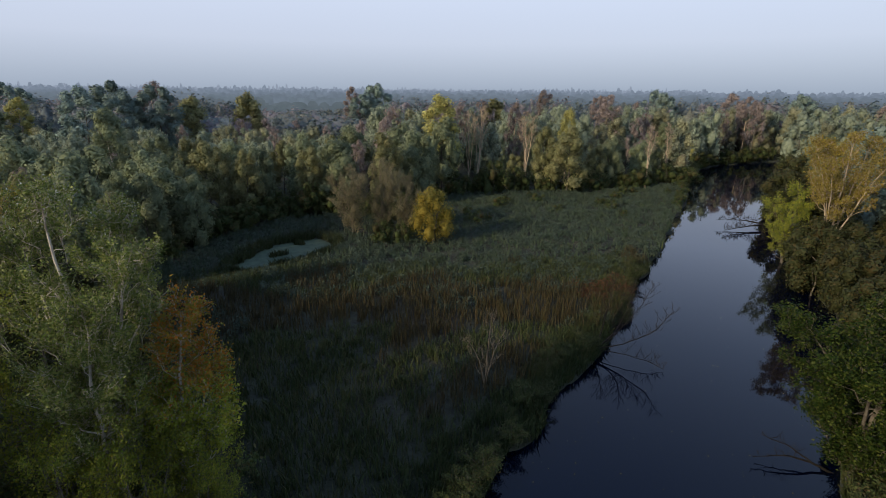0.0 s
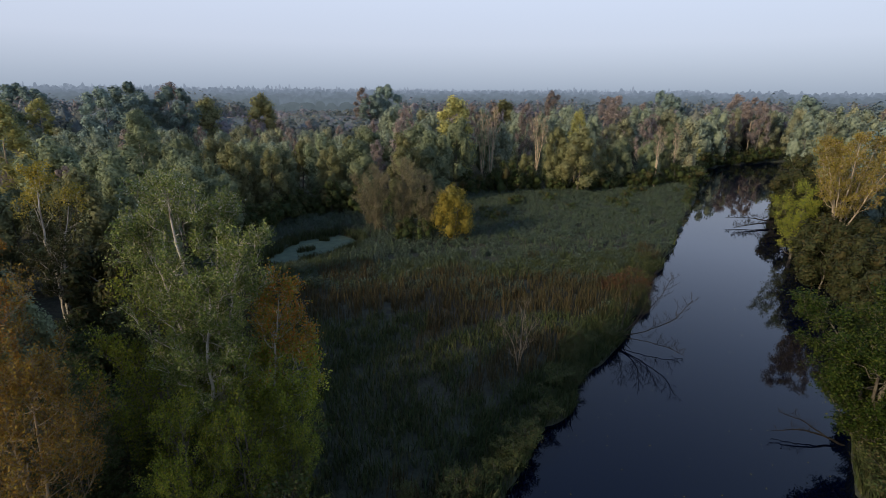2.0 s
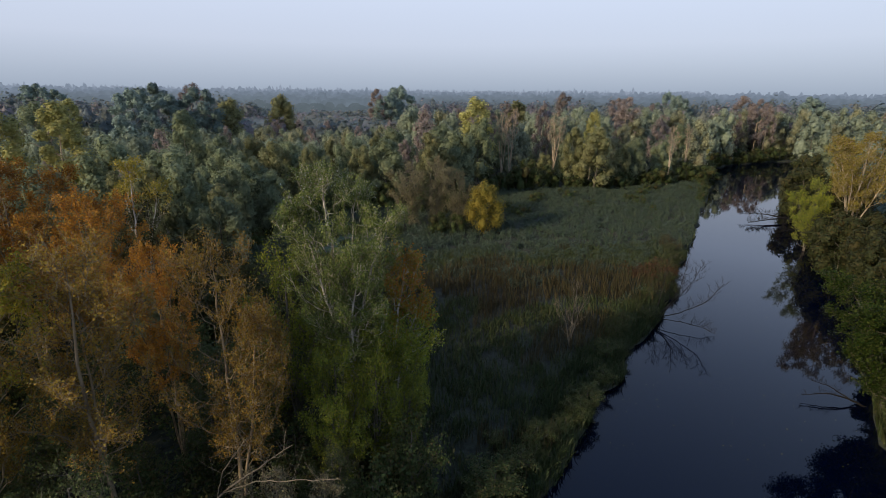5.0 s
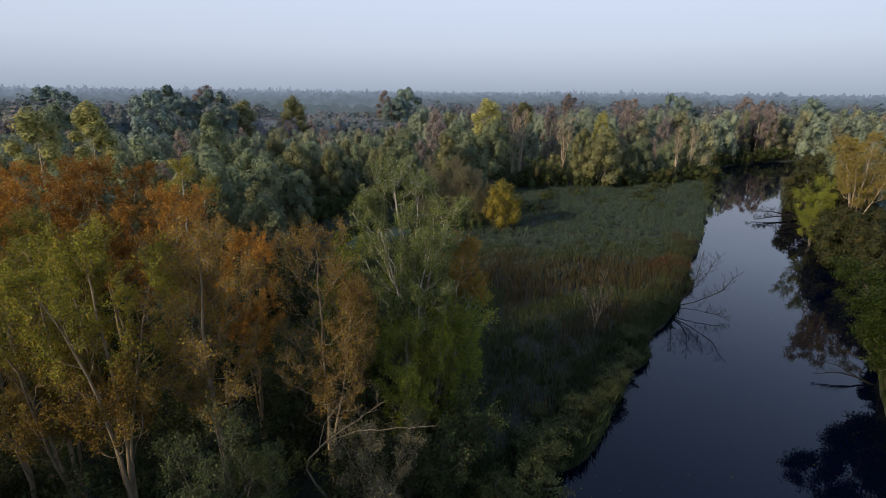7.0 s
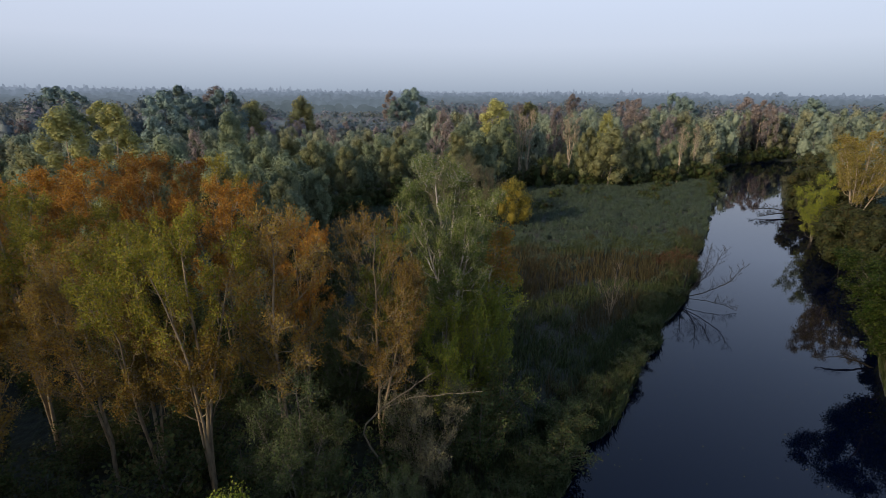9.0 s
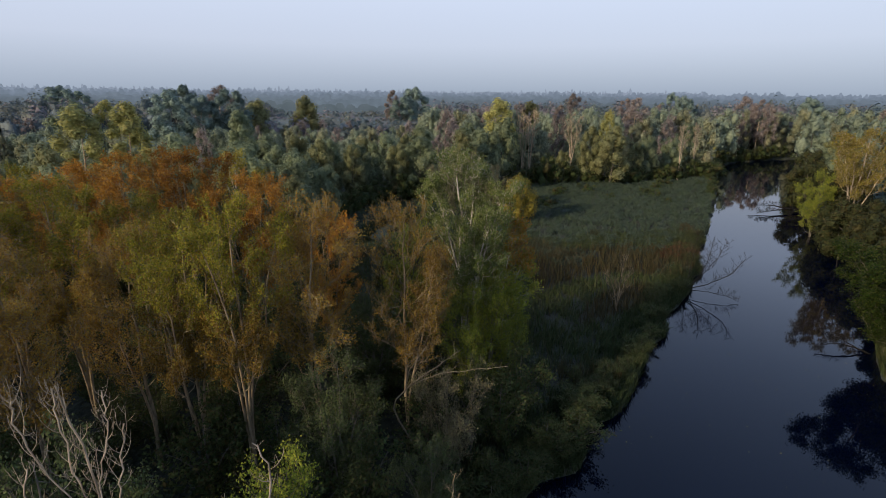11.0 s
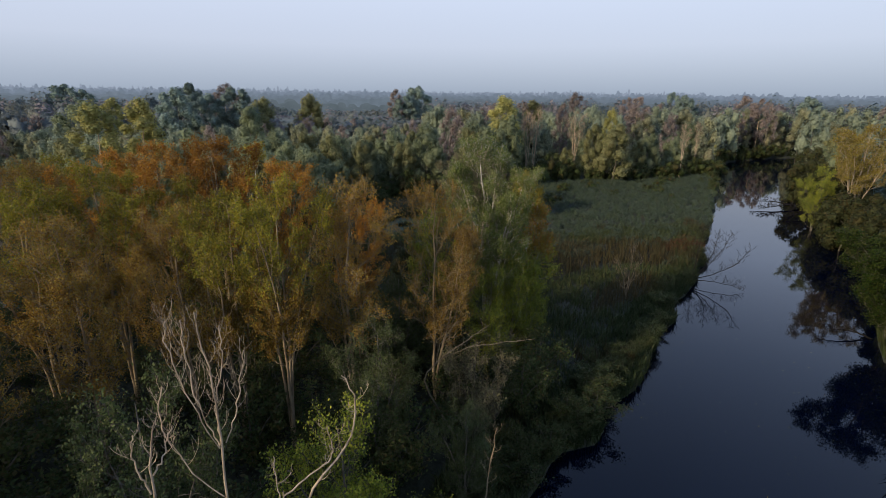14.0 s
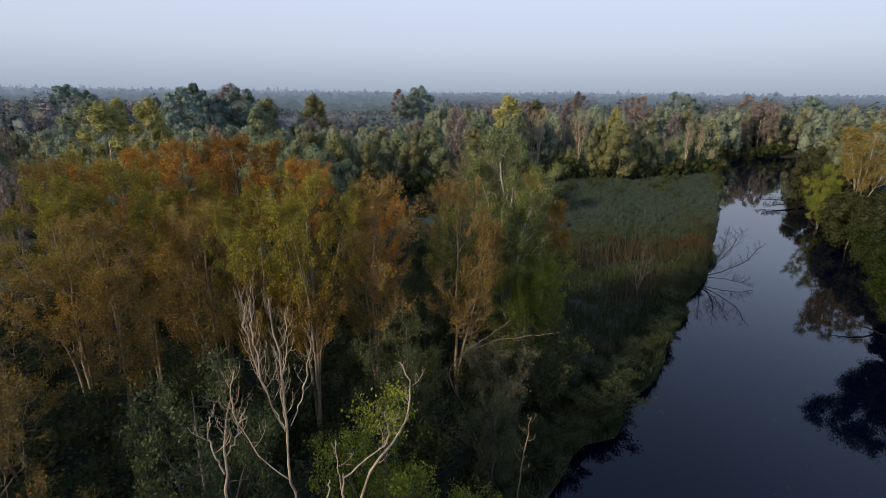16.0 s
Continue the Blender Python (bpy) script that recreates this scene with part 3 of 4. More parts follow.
def ground_material():
    m, n, l, out = material("damp_meadow_soil")
    co = n.new("ShaderNodeTexCoord")
    a, b = n.new("ShaderNodeTexNoise"), n.new("ShaderNodeTexNoise")
    a.inputs["Scale"].default_value, a.inputs["Detail"].default_value = 0.05, 5
    b.inputs["Scale"].default_value, b.inputs["Detail"].default_value = 1.4, 6
    l.new(co.outputs["Object"], a.inputs["Vector"])
    l.new(co.outputs["Object"], b.inputs["Vector"])
    r1 = ramp(n, [(0.3, (0.020, 0.024, 0.011)), (0.5, (0.030, 0.033, 0.015)), (0.7, (0.040, 0.030, 0.015))])
    r2 = ramp(n, [(0.3, (0.45, 0.45, 0.45)), (0.7, (1.2, 1.2, 1.2))])
    l.new(a.outputs["Fac"], r1.inputs[0])
    l.new(b.outputs["Fac"], r2.inputs[0])
    mx = n.new("ShaderNodeMix")
    mx.data_type, mx.blend_type = "RGBA", "MULTIPLY"
    mx.inputs["Factor"].default_value = 1
    l.new(r1.outputs[0], mx.inputs["A"])
    l.new(r2.outputs[0], mx.inputs["B"])
    p = n.new("ShaderNodeBsdfPrincipled")
    p.inputs["Roughness"].default_value = 0.95
    l.new(mx.outputs["Result"], p.inputs["Base Color"])
    bump = n.new("ShaderNodeBump")
    bump.inputs["Distance"].default_value = 0.3
    l.new(b.outputs["Fac"], bump.inputs["Height"])
    l.new(bump.outputs[0], p.inputs["Normal"])
    l.new(p.outputs[0], out.inputs["Surface"])
    return m


def lines(dense0, dense1, step, far):
    return np.concatenate([-np.geomspace(-dense0 + 20, far, 14)[::-1] + 20, np.arange(dense0 + step, dense1, step), np.geomspace(dense1, far, 14)])


gx, gy = lines(-80, 240, 1.6, 4500), lines(-50, 230, 1.6, 4500)
X, Y = np.meshgrid(gx, gy, indexing="ij")
Z = land(X.ravel(), Y.ravel())
i, j = np.meshgrid(np.arange(len(gx) - 1), np.arange(len(gy) - 1), indexing="ij")
w = len(gy)
F = np.stack([i * w + j, (i + 1) * w + j, (i + 1) * w + j + 1, i * w + j + 1], -1).reshape(-1, 4)
ground = new("ground", quads_mesh("ground", np.stack([X.ravel(), Y.ravel(), Z], 1), F, ground_material()))
tagged(ground, "dark damp floodplain ground of meadow and wood", "ground", kind="structure")


def water_material():
    m, n, l, out = material("still_dark_river_water")
    p = n.new("ShaderNodeBsdfPrincipled")
    p.inputs["Base Color"].default_value = (0.0001, 0.001, 0.006, 1)
    p.inputs["Roughness"].default_value = 0.03
    p.inputs["IOR"].default_value = 1.33
    co, t = n.new("ShaderNodeTexCoord"), n.new("ShaderNodeTexNoise")
    t.inputs["Scale"].default_value, t.inputs["Detail"].default_value = 0.6, 3
    l.new(co.outputs["Object"], t.inputs["Vector"])
    bump = n.new("ShaderNodeBump")
    bump.inputs["Strength"].default_value, bump.inputs["Distance"].default_value = 0.05, 0.05
    l.new(t.outputs["Fac"], bump.inputs["Height"])
    l.new(bump.outputs[0], p.inputs["Normal"])
    l.new(p.outputs[0], out.inputs["Surface"])
    return m


WATER = water_material()
water = new("water", quads_mesh("water", [(-80, -80, 0), (300, -80, 0), (300, 230, 0), (-80, 230, 0)], [(0, 1, 2, 3)], WATER))
tagged(water, "still dark blue river mirroring trees and sky", "river", kind="structure")

# ---------------------------------------------------------------- trees with a place of their own
TREES = [
    # the riverside wood
    ("white_poplar", 7.1, 30.0, 25.4, 1.0), ("turning_tree", 10.2, 31.0, 19.4, 1.0), ("olive_tree", 6.5, 26.6, 14, 0.75), ("olive_tree", 9.2, 28.4, 15.2, 0.7), ("olive_tree", 11.6, 30.4, 12, 0.7),
    ("rusty_poplar", 0.6, 23.0, 22.6, 0.9), ("rusty_poplar", -6.6, 22.6, 23.4, 1.0),
    ("yellow_green_poplar", -11.6, 20.0, 23.8, 0.9), ("yellow_green_poplar", -15.6, 21.5, 22.5, 0.9), ("yellow_green_poplar", -21.3, 33.0, 22, 0.9),
    ("russet_poplar", -20.5, 41.5, 24.9, 1.0), ("russet_poplar", -26.5, 42.0, 24.5, 1.0), ("russet_poplar", -14.0, 38.5, 22.5, 1.0), ("russet_poplar", -32, 43, 23, 1.0),
    ("yellow_poplar", -21.3, 66.5, 22, 1.0), 
    ("sallow", -15.2, 3.4, 18.5, 0.75), ("sallow", -4.9, 16, 14.2, 0.9), ("bare_bush", 3.4, 19.6, 9.5, 0.9), ("sallow", 6.0, 22.0, 9.5, 0.8),
    ("olive_tree", -7.0, 5.2, 15.2, 0.8), ("olive_tree", -2.5, 4.0, 12, 0.9), ("sallow", 1.0, 12.5, 9.5, 0.9),
    ("yellow_green_poplar", -30.8, 25.6, 23, 1.0), ("yellow_green_poplar", -27.0, 29.5, 23.8, 1.0), ("rusty_poplar", -22.5, 2.5, 18.6, 0.9), ("rusty_poplar", -17.5, -1.5, 16.5, 0.8),
    ("rusty_poplar", -20, 24, 21, 1.0), ("rusty_poplar", -25, 19, 21.5, 1.0), ("rusty_poplar", -37, 38, 23, 1.0), ("yellow_green_poplar", -40, 50, 22, 1.0), ("rusty_poplar", -30, 15, 21, 1.0),
    ("russet_poplar", -6, 31, 20.5, 0.8), ("olive_tree", 2.5, 34, 19, 0.8), ("sallow", -2, 30, 13, 1.0),
    # far side of the meadow
    ("yellow_tree", -62, 108, 27.4, 1.35), ("yellow_tree", -57, 121, 27.8, 1.35), ("olive_willow", -60, 92, 20.5, 1.1),
    ("dark_tree", -77, 210, 31, 1.25), ("dark_tree", -83, 248, 34, 1.4), ("mauve_tree", -66, 250, 34, 1.6), ("dark_tree", -56, 225, 32, 1.25), ("dark_tree", -68, 222, 29, 1.3), ("olive_willow", -48, 238, 28, 1.3),
    ("tall_green_poplar", -32.4, 126, 25.8, 1.1), ("willow", -43.3, 112, 21.3, 1.1), ("willow", -26.5, 94, 20.5, 1.0),
    ("willow", -23, 116, 18, 1.0), ("willow", -16.6, 114, 17.4, 1.0), ("olive_willow", -11.2, 132, 17, 1.0), ("willow", -9.6, 103, 14.4, 0.9),
    ("willow", -12.6, 112, 12.6, 1.0), ("olive_willow", -3.7, 124, 17, 1.0), ("willow", -2.7, 132, 17.2, 1.0), ("olive_willow", 9.5, 135, 17, 1.1),
    ("willow", 20.4, 162, 20, 1.2), ("shrub", 9.5, 129, 8.6, 1.0), ("bare_bush", 20, 109, 15.5, 0.95), ("bare_bush", 26.5, 110, 16.5, 0.9), ("bare_bush", 31.5, 107, 13.5, 0.85), ("shrub", 26, 102, 5.5, 1.1), ("shrub", 30, 101, 4.5, 1.1),
    ("willow", 35, 152, 21.2, 1.2), ("olive_willow", 28.7, 132, 20.4, 1.1), ("yellow_tree", 47.7, 161, 29.8, 1.5), ("tall_dead_poplar", 60.9, 163, 26.5, 0.9), ("tall_dead_poplar", 57, 160, 25, 0.8),
    ("tall_dead_poplar", 77.8, 165, 25, 1.2), ("mauve_tree", 77.5, 178, 27, 0.9), ("olive_willow", 86.3, 149, 20.5, 1.35), ("yellow_tree", 93, 167, 25.5, 0.9), ("yellow_bush", 36.3, 101, 11.8, 1.05),
    ("shrub", 63, 150, 10.5, 1.0), ("willow", 104, 157, 16.5, 1.1), ("tall_dead_poplar", 115.8, 153, 21.5, 1.1), ("tall_dead_poplar", 131, 166, 21, 0.9), ("willow", 152, 200, 18.8, 1.1),
    ("tall_dead_poplar", 156, 200, 18, 0.9), ("willow", 182, 216, 18, 1.3), ("dark_tree", 33, 297, 35, 1.35), ("mauve_tree", 20, 292, 33, 1.3), ("dark_tree", 26, 288, 29, 1.5), ("olive_willow", -26.4, 246, 30, 1.2),
    ("dark_tree", 204, 294, 33, 1.0), ("dark_tree", -190, 357, 34, 1.6), ("dark_tree", -176, 350, 31, 1.5), ("yellow_tree", -110, 232, 27, 1.4), ("willow", -120, 225, 26, 1.4),
    ("mauve_tree", 114.5, 246.8, 31.9, 1.3), ("mauve_tree", 130.9, 212, 29.9, 1.5), ("mauve_tree", 133.5, 227.5, 29.4, 1.3), ("dark_tree", 177.6, 242.5, 31.1, 1.1), ("mauve_tree", 217.6, 244.2, 31.1, 1.6), ("dark_tree", 254.3, 238, 30.9, 1.3), ("olive_willow", 85.6, 235.3, 27.8, 1.3), ("mauve_tree", 217.1, 231.5, 29.5, 1.3),
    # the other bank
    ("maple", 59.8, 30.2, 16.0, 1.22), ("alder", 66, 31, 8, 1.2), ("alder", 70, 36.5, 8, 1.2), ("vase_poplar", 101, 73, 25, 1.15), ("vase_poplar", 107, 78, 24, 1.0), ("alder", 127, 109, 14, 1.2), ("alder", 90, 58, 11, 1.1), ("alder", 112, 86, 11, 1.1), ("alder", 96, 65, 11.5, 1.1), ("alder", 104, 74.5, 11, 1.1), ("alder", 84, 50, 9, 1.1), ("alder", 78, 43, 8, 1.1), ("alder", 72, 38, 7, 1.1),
    ("dark_tree", 121, 86, 24, 1.0), ("olive_tree", 101, 81, 17, 1.0), ("alder", 98, 71.5, 12.5, 1.2), ("alder", 93, 66, 11, 1.2), ("alder", 108, 81, 13, 1.2), ("alder", 88, 56, 10, 1.0),
]
taken = []
for kind, x, y, h, wide in TREES:
    place(kind, x, y, h, wide)
    taken.append((x, y, 3.2))

# ---------------------------------------------------------------- the wood between them
rng = np.random.default_rng(5)


def free(x, y, gap):
    return all((x - a) ** 2 + (y - b) ** 2 > (gap + g) ** 2 for a, b, g in taken)


def in_wood(x, y):
    if inside(RIVER, x, y) or inside(MEADOW, x, y) or inside(POND, x, y):
        return False
    return edge_distance(RIVER, x, y) > 2.5 and edge_distance(MEADOW, x, y) > 2.0


def scatter(n, box, gap, pick):
    for _ in range(n):
        x, y = rng.uniform(box[0], box[1]), rng.uniform(box[2], box[3])
        if not (-14 - 0.72 * (y + 16) < x < 34 + 1.36 * (y - 4)) or not in_wood(x, y) or not free(x, y, gap):
            continue
        kind, h, wide = pick(x, y)
        place(kind, x, y, h, wide)
        taken.append((x, y, gap))


def left_wood(x, y):
    k = rng.uniform()
    kind = "willow" if k < 0.62 else "olive_willow" if k < 0.92 else "mauve_tree"
    return kind, (rng.uniform(18, 24) if x > 30 else rng.uniform(10, 15) if x < -42 and y > 95 else rng.uniform(14, 19)), rng.uniform(0.9, 1.2)


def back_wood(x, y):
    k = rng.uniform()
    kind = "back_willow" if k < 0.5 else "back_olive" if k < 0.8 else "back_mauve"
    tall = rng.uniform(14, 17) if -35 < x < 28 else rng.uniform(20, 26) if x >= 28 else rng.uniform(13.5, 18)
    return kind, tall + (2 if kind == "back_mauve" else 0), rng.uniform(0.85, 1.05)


def bank_wood(x, y):
    k = rng.uniform()
    if y < 130:
        return "alder", rng.uniform(9, 15), rng.uniform(1.0, 1.3)
    kind = "willow" if k < 0.45 else "olive_willow" if k < 0.85 else "yellow_tree"
    return kind, rng.uniform(10, 17), rng.uniform(1.0, 1.3)


def dark_wood(x, y):
    return ("alder" if rng.uniform() < 0.7 else "willow"), rng.uniform(9, 14), rng.uniform(0.9, 1.2)


def near_shrub(x, y):
    if edge_distance(RIVER, x, y) < 6:
        return "thicket", rng.uniform(2.0, 4), rng.uniform(1.1, 1.5)
    return "thicket", rng.uniform(4, 9), rng.uniform(0.9, 1.25)


scatter(260, (62, 210, 20, 200), 3.4, bank_wood)
scatter(700, (-120, 150, 66, 158), 3.6, left_wood)
scatter(160, (-46, 6, 46, 72), 3.3, dark_wood)
scatter(2200, (-180, 320, 158, 245), 4.7, back_wood)


def shade_grove(n, box, gap):
    """The same wood goes on unseen behind and beside the view, added for shade."""
    for _ in range(n):
        x, y = rng.uniform(box[0], box[1]), rng.uniform(box[2], box[3])
        if in_wood(x, y) and free(x, y, gap) and x < -22 - 0.78 * (y + 16):
            place("back_olive", x, y, rng.uniform(20, 24), rng.uniform(1.0, 1.3))
            taken.append((x, y, gap))


def edge_shrub(x, y):
    return ("shrub", rng.uniform(2.5, 6), rng.uniform(1.0, 1.5))


shade_grove(190, (-95, -22, -45, 40), 3.6)
under = []
for _ in range(1200):
    x, y = rng.uniform(-48, 20), rng.uniform(-3, 58)
    if x < -16 - 0.74 * (y + 16) or not in_wood(x, y) or any((x - a) ** 2 + (y - b) ** 2 < 4.0 ** 2 for a, b in under):
        continue
    kind, h, wide = near_shrub(x, y)
    place(kind, x, y, h, wide)
    under.append((x, y))
for x, y in [(-17, 90), (-13, 99), (-9, 108), (-4, 117), (1, 126), (6, 129), (13, 130), (19, 129), (24, 124), (32, 124), (37, 131), (41, 141), (46, 150), (54, 153), (60, 153), (74, 153), (80, 152), (92, 152), (99, 152), (108, 153), (118, 156), (130, 162), (28, 112), (33, 109)]:
    kind, h, wide = edge_shrub(x, y)
    place(kind, x, y, h, wide)
for k in range(62):
    a = 13.2 + k * 5.6 / 62
    p, q = BANK_L[int(a)], BANK_L[int(a) + 1]
    side = np.array((p[1] - q[1], q[0] - p[0])) / np.hypot(*(q - p))
    p = p + (q - p) * (a % 1) + side * rng.uniform(0.4, 2.2)
    place("shrub", p[0], p[1], rng.uniform(2.5, 7) if a > 14.5 else rng.uniform(1.5, 3), rng.uniform(1.1, 1.7))
for x, y in [(49, 16), (52, 19.5), (55, 22.8), (57.6, 26), (60.6, 28.8), (63.6, 32), (66.8, 34.8), (54, 18), (58, 22.5)]:
    place("thicket", x, y, rng.uniform(3, 4.5), 1.5)
for k in range(56):
    a = 1.5 + k * 9.3 / 56
    p, q = BANK_L[int(a)], BANK_L[int(a) + 1]
    side = np.array((p[1] - q[1], q[0] - p[0])) / np.hypot(*(q - p))
    p = p + (q - p) * (a % 1) + side * rng.uniform(0.6, 3.2)
    place("thicket", p[0], p[1], rng.uniform(1.2, 2.6) if a > 5 else rng.uniform(1.6, 3.4), rng.uniform(1.3, 1.9))
for k in range(26):
    x, y = rng.uniform(40, 118), rng.uniform(112, 150)
    if inside(MEADOW, x, y) and edge_distance(RIVER, x, y) > 3:
        place("shrub", x, y, rng.uniform(1.6, 3.6), rng.uniform(1.2, 1.8))
far_edge = MEADOW[3:13]
for k in range(64):
    a = k / 64 * (len(far_edge) - 1.001)
    p = far_edge[int(a)] + (far_edge[int(a) + 1] - far_edge[int(a)]) * (a % 1)
    place("shrub", p[0] + rng.uniform(-2, 2), p[1] + rng.uniform(0.5, 6), rng.uniform(3, 8), rng.uniform(1.0, 1.5))
for k in range(34):
    a = k / 34 * (len(BANK_R) - 7) + 4.2
    p = BANK_R[int(a)] + (BANK_R[int(a) + 1] - BANK_R[int(a)]) * (a % 1)
    place("shrub", p[0] + rng.uniform(1.0, 4.0), p[1] - rng.uniform(1.0, 4.0), rng.uniform(3, 7), rng.uniform(1.0, 1.5))


# ---------------------------------------------------------------- dead trees built one by one
def whips(rng, leader, r0, n, length, start=0.25, lift=1.6, sub=3, rise=0.35, thin=0.011):
    """Long thin branches that leave a leader sideways and curve upwards."""
    out = []
    for i in range(n):
        u = (start + (1 - start) * (i + rng.uniform(0, 0.8)) / n) * (len(leader) - 1.001)
        a = int(u)
        p = leader[a] + (leader[a + 1] - leader[a]) * (u - a)
        az = i * 2.4 + rng.uniform(-0.6, 0.6)
        w = np.array((math.cos(az), math.sin(az), rise))
        ln = length * rng.uniform(0.6, 1.2) * (1.15 - 0.7 * u / len(leader))
        path = bent(rng, p, w, ln, 9, lift, 0.07)
        r = max(thin, r0 * 0.34 * (1 - 0.6 * u / len(leader)))
        out.append((path, np.linspace(r, thin * 0.55, 10), 4))
        for j in range(sub):
            q = path[2 + j * 2]
            d = rng.normal(size=3) * 0.6 + (0, 0, rise + 0.2)
            side = bent(rng, q, d, ln * rng.uniform(0.25, 0.5), 5, 0.9, 0.09)
            out.append((side, np.linspace(r * 0.6, thin * 0.5, 6), 3))
            out.append((bent(rng, side[2], rng.normal(size=3) * 0.6 + (0, 0, 0.4), ln * 0.18, 3, 0.6, 0.1), np.linspace(thin * 0.65, thin * 0.4, 4), 3))
    return out


def bare_tree(name, label, seed, x, y, z0, leaders, n, length, bark="dead", r0=0.15, lift=1.6, category="tree", rise=0.35, thin=0.011):
    """leaders: paths from the tree's foot, in metres; each carries whips."""
    rng = np.random.default_rng(seed)
    root = new(name)
    root.matrix_basis = pose(x, y, z0)
    for k, (pts, r, whip_n) in enumerate(leaders):
        pts = np.array(pts, float)
        t = np.linspace(0, len(pts) - 1, 16)
        path = np.stack([np.interp(t, np.arange(len(pts)), pts[:, c]) for c in range(3)], 1)
        path[1:-1] = (path[:-2] + path[1:-1] * 2 + path[2:]) / 4 + rng.normal(size=(14, 3)) * 0.03
        part("trunk" if k == 0 else "limb", quads_mesh("trunk", *tubes([(path, np.linspace(r, 0.02, 16), 7)]), BARK[bark]), root)
        if whip_n:
            part("twig_spray", quads_mesh("twig_spray", *tubes(whips(rng, path, r, whip_n, length, 0.3 if k else 0.55, lift, 3, rise, thin)), BARK[bark]), root, kind="stuff")
    return tagged(root, label, category)


dead = bare_tree("dead_tree", "bleached leafless dead tree with upswept whip-like branches", 3, -10.38, 0.0, -0.87,
          [([(0.6, 0.2, 0), (-0.2, -0.4, 15.3), (-0.3, -0.4, 16.1), (-0.3, -0.4, 18.3), (-0.2, -0.4, 19.8), (-0.2, -0.7, 21.8), (-0.3, -0.9, 23.3)], 0.055, 14),
           ([(-0.3, -0.4, 18.3), (-0.6, -0.2, 19), (-1, 0, 20.3), (-1.1, 0.2, 21.8), (-1.1, 0.2, 22.6)], 0.022, 14),
           ([(-0.3, -0.4, 18.3), (-0.6, -0.9, 19.9), (-0.8, -1.4, 21.5), (-0.9, -1.6, 22.9), (-0.8, -1.6, 23.4)], 0.018, 13),
           ([(-0.3, -0.4, 18.4), (-0.4, 0, 19.6), (-0.1, 0.4, 21), (-0.1, 0.5, 22.2)], 0.018, 13),
           ([(-0.1, -0.4, 18.5), (0.4, -0.6, 19.8), (0.6, -0.6, 20.9), (0.8, -0.5, 21.8)], 0.022, 8),
           ([(-0.3, -0.4, 16.3), (-1.2, -0.4, 17.3), (-1.7, -0.6, 18.9), (-1.8, -0.7, 20.2), (-1.6, -0.6, 20.8)], 0.02, 10)], 11, 1.25, lift=2.4, rise=0.6, thin=0.009)
dead.scale = (1.054, 1.054, 1.054)
bare_tree("broken_tree", "snapped dead trunk with one long curving bare limb", 4, -9.6, -0.4, 0.7,
          [([(0.3, 0, 0), (0.7, -0.1, 14.4), (0.8, -0.1, 15.7)], 0.1, 0),
           ([(0.5, 0.1, 3.0), (1.1, -0.1, 14.7), (2.2, 0.5, 15.8), (3.2, 1, 16.6), (3.5, 1, 17.9), (3.4, 1, 18.9), (3, 1, 19.5)], 0.06, 8),
           ([(0.8, -0.1, 15.5), (1.7, 0.3, 15.9), (2.5, 0.6, 16.2), (2.6, 0.6, 16.9), (2.4, 0.6, 17.7)], 0.035, 5),
           ([(0.0, 0.1, 0), (0.2, -0.2, 14.6), (0.3, -0.2, 15.6)], 0.05, 0),
           ([(0.7, -0.1, 14.9), (0.6, -0.1, 16.2), (0.6, -0.1, 17.2)], 0.018, 3)], 5, 1.3, lift=1.4)
bare_tree("dead_sapling", "thin bleached dead sapling with sparse curved twigs", 6, -13, -0.6, 0.7,
          [([(0.3, 0, 0), (0.4, -1, 16.1), (0.6, -1, 17.6), (0.7, -0.9, 19), (0.9, -0.8, 19.7)], 0.06, 5),
           ([(0.5, -1, 17.2), (0.3, -1.1, 18.1), (0.2, -1.1, 18.8), (0.3, -1, 19.4)], 0.03, 4),
           ([(0.6, -0.9, 17.8), (0.9, -0.8, 18.3), (1.1, -0.7, 18.8), (1.3, -0.7, 19.4)], 0.03, 4)], 9, 1.2, lift=2.0)
bare_tree("dead_sapling", "thin bleached dead sapling with sparse curved twigs", 8, 0.6, 6.5, 0.7,
          [([(0, 0, 0), (0.1, 0.1, 5), (0.4, 0.3, 9.0), (0.8, 0.4, 11.6)], 0.07, 10)], 9, 1.4, "tan")
bare_tree("leaning_tree", "leaning half-dead tree with tan branches over the bank", 9, 2.2, 20.3, 0.7,
          [([(0, 0, 0), (-3.4, -0.4, 6.8), (-1.8, -0.7, 8.8), (0.5, -0.8, 10.5), (2.2, -0.7, 11.5)], 0.09, 8),
           ([(-1.8, -0.7, 8.8), (0.3, -1.8, 10.3), (2.6, -3, 11.1), (4.9, -3.9, 11.7)], 0.035, 8),
           ([(-2.2, -0.7, 8.2), (-1.7, -0.2, 10), (-0.3, -0.1, 11.8)], 0.035, 7)], 6, 2.2, "grey_tan", lift=0.7, thin=0.010)
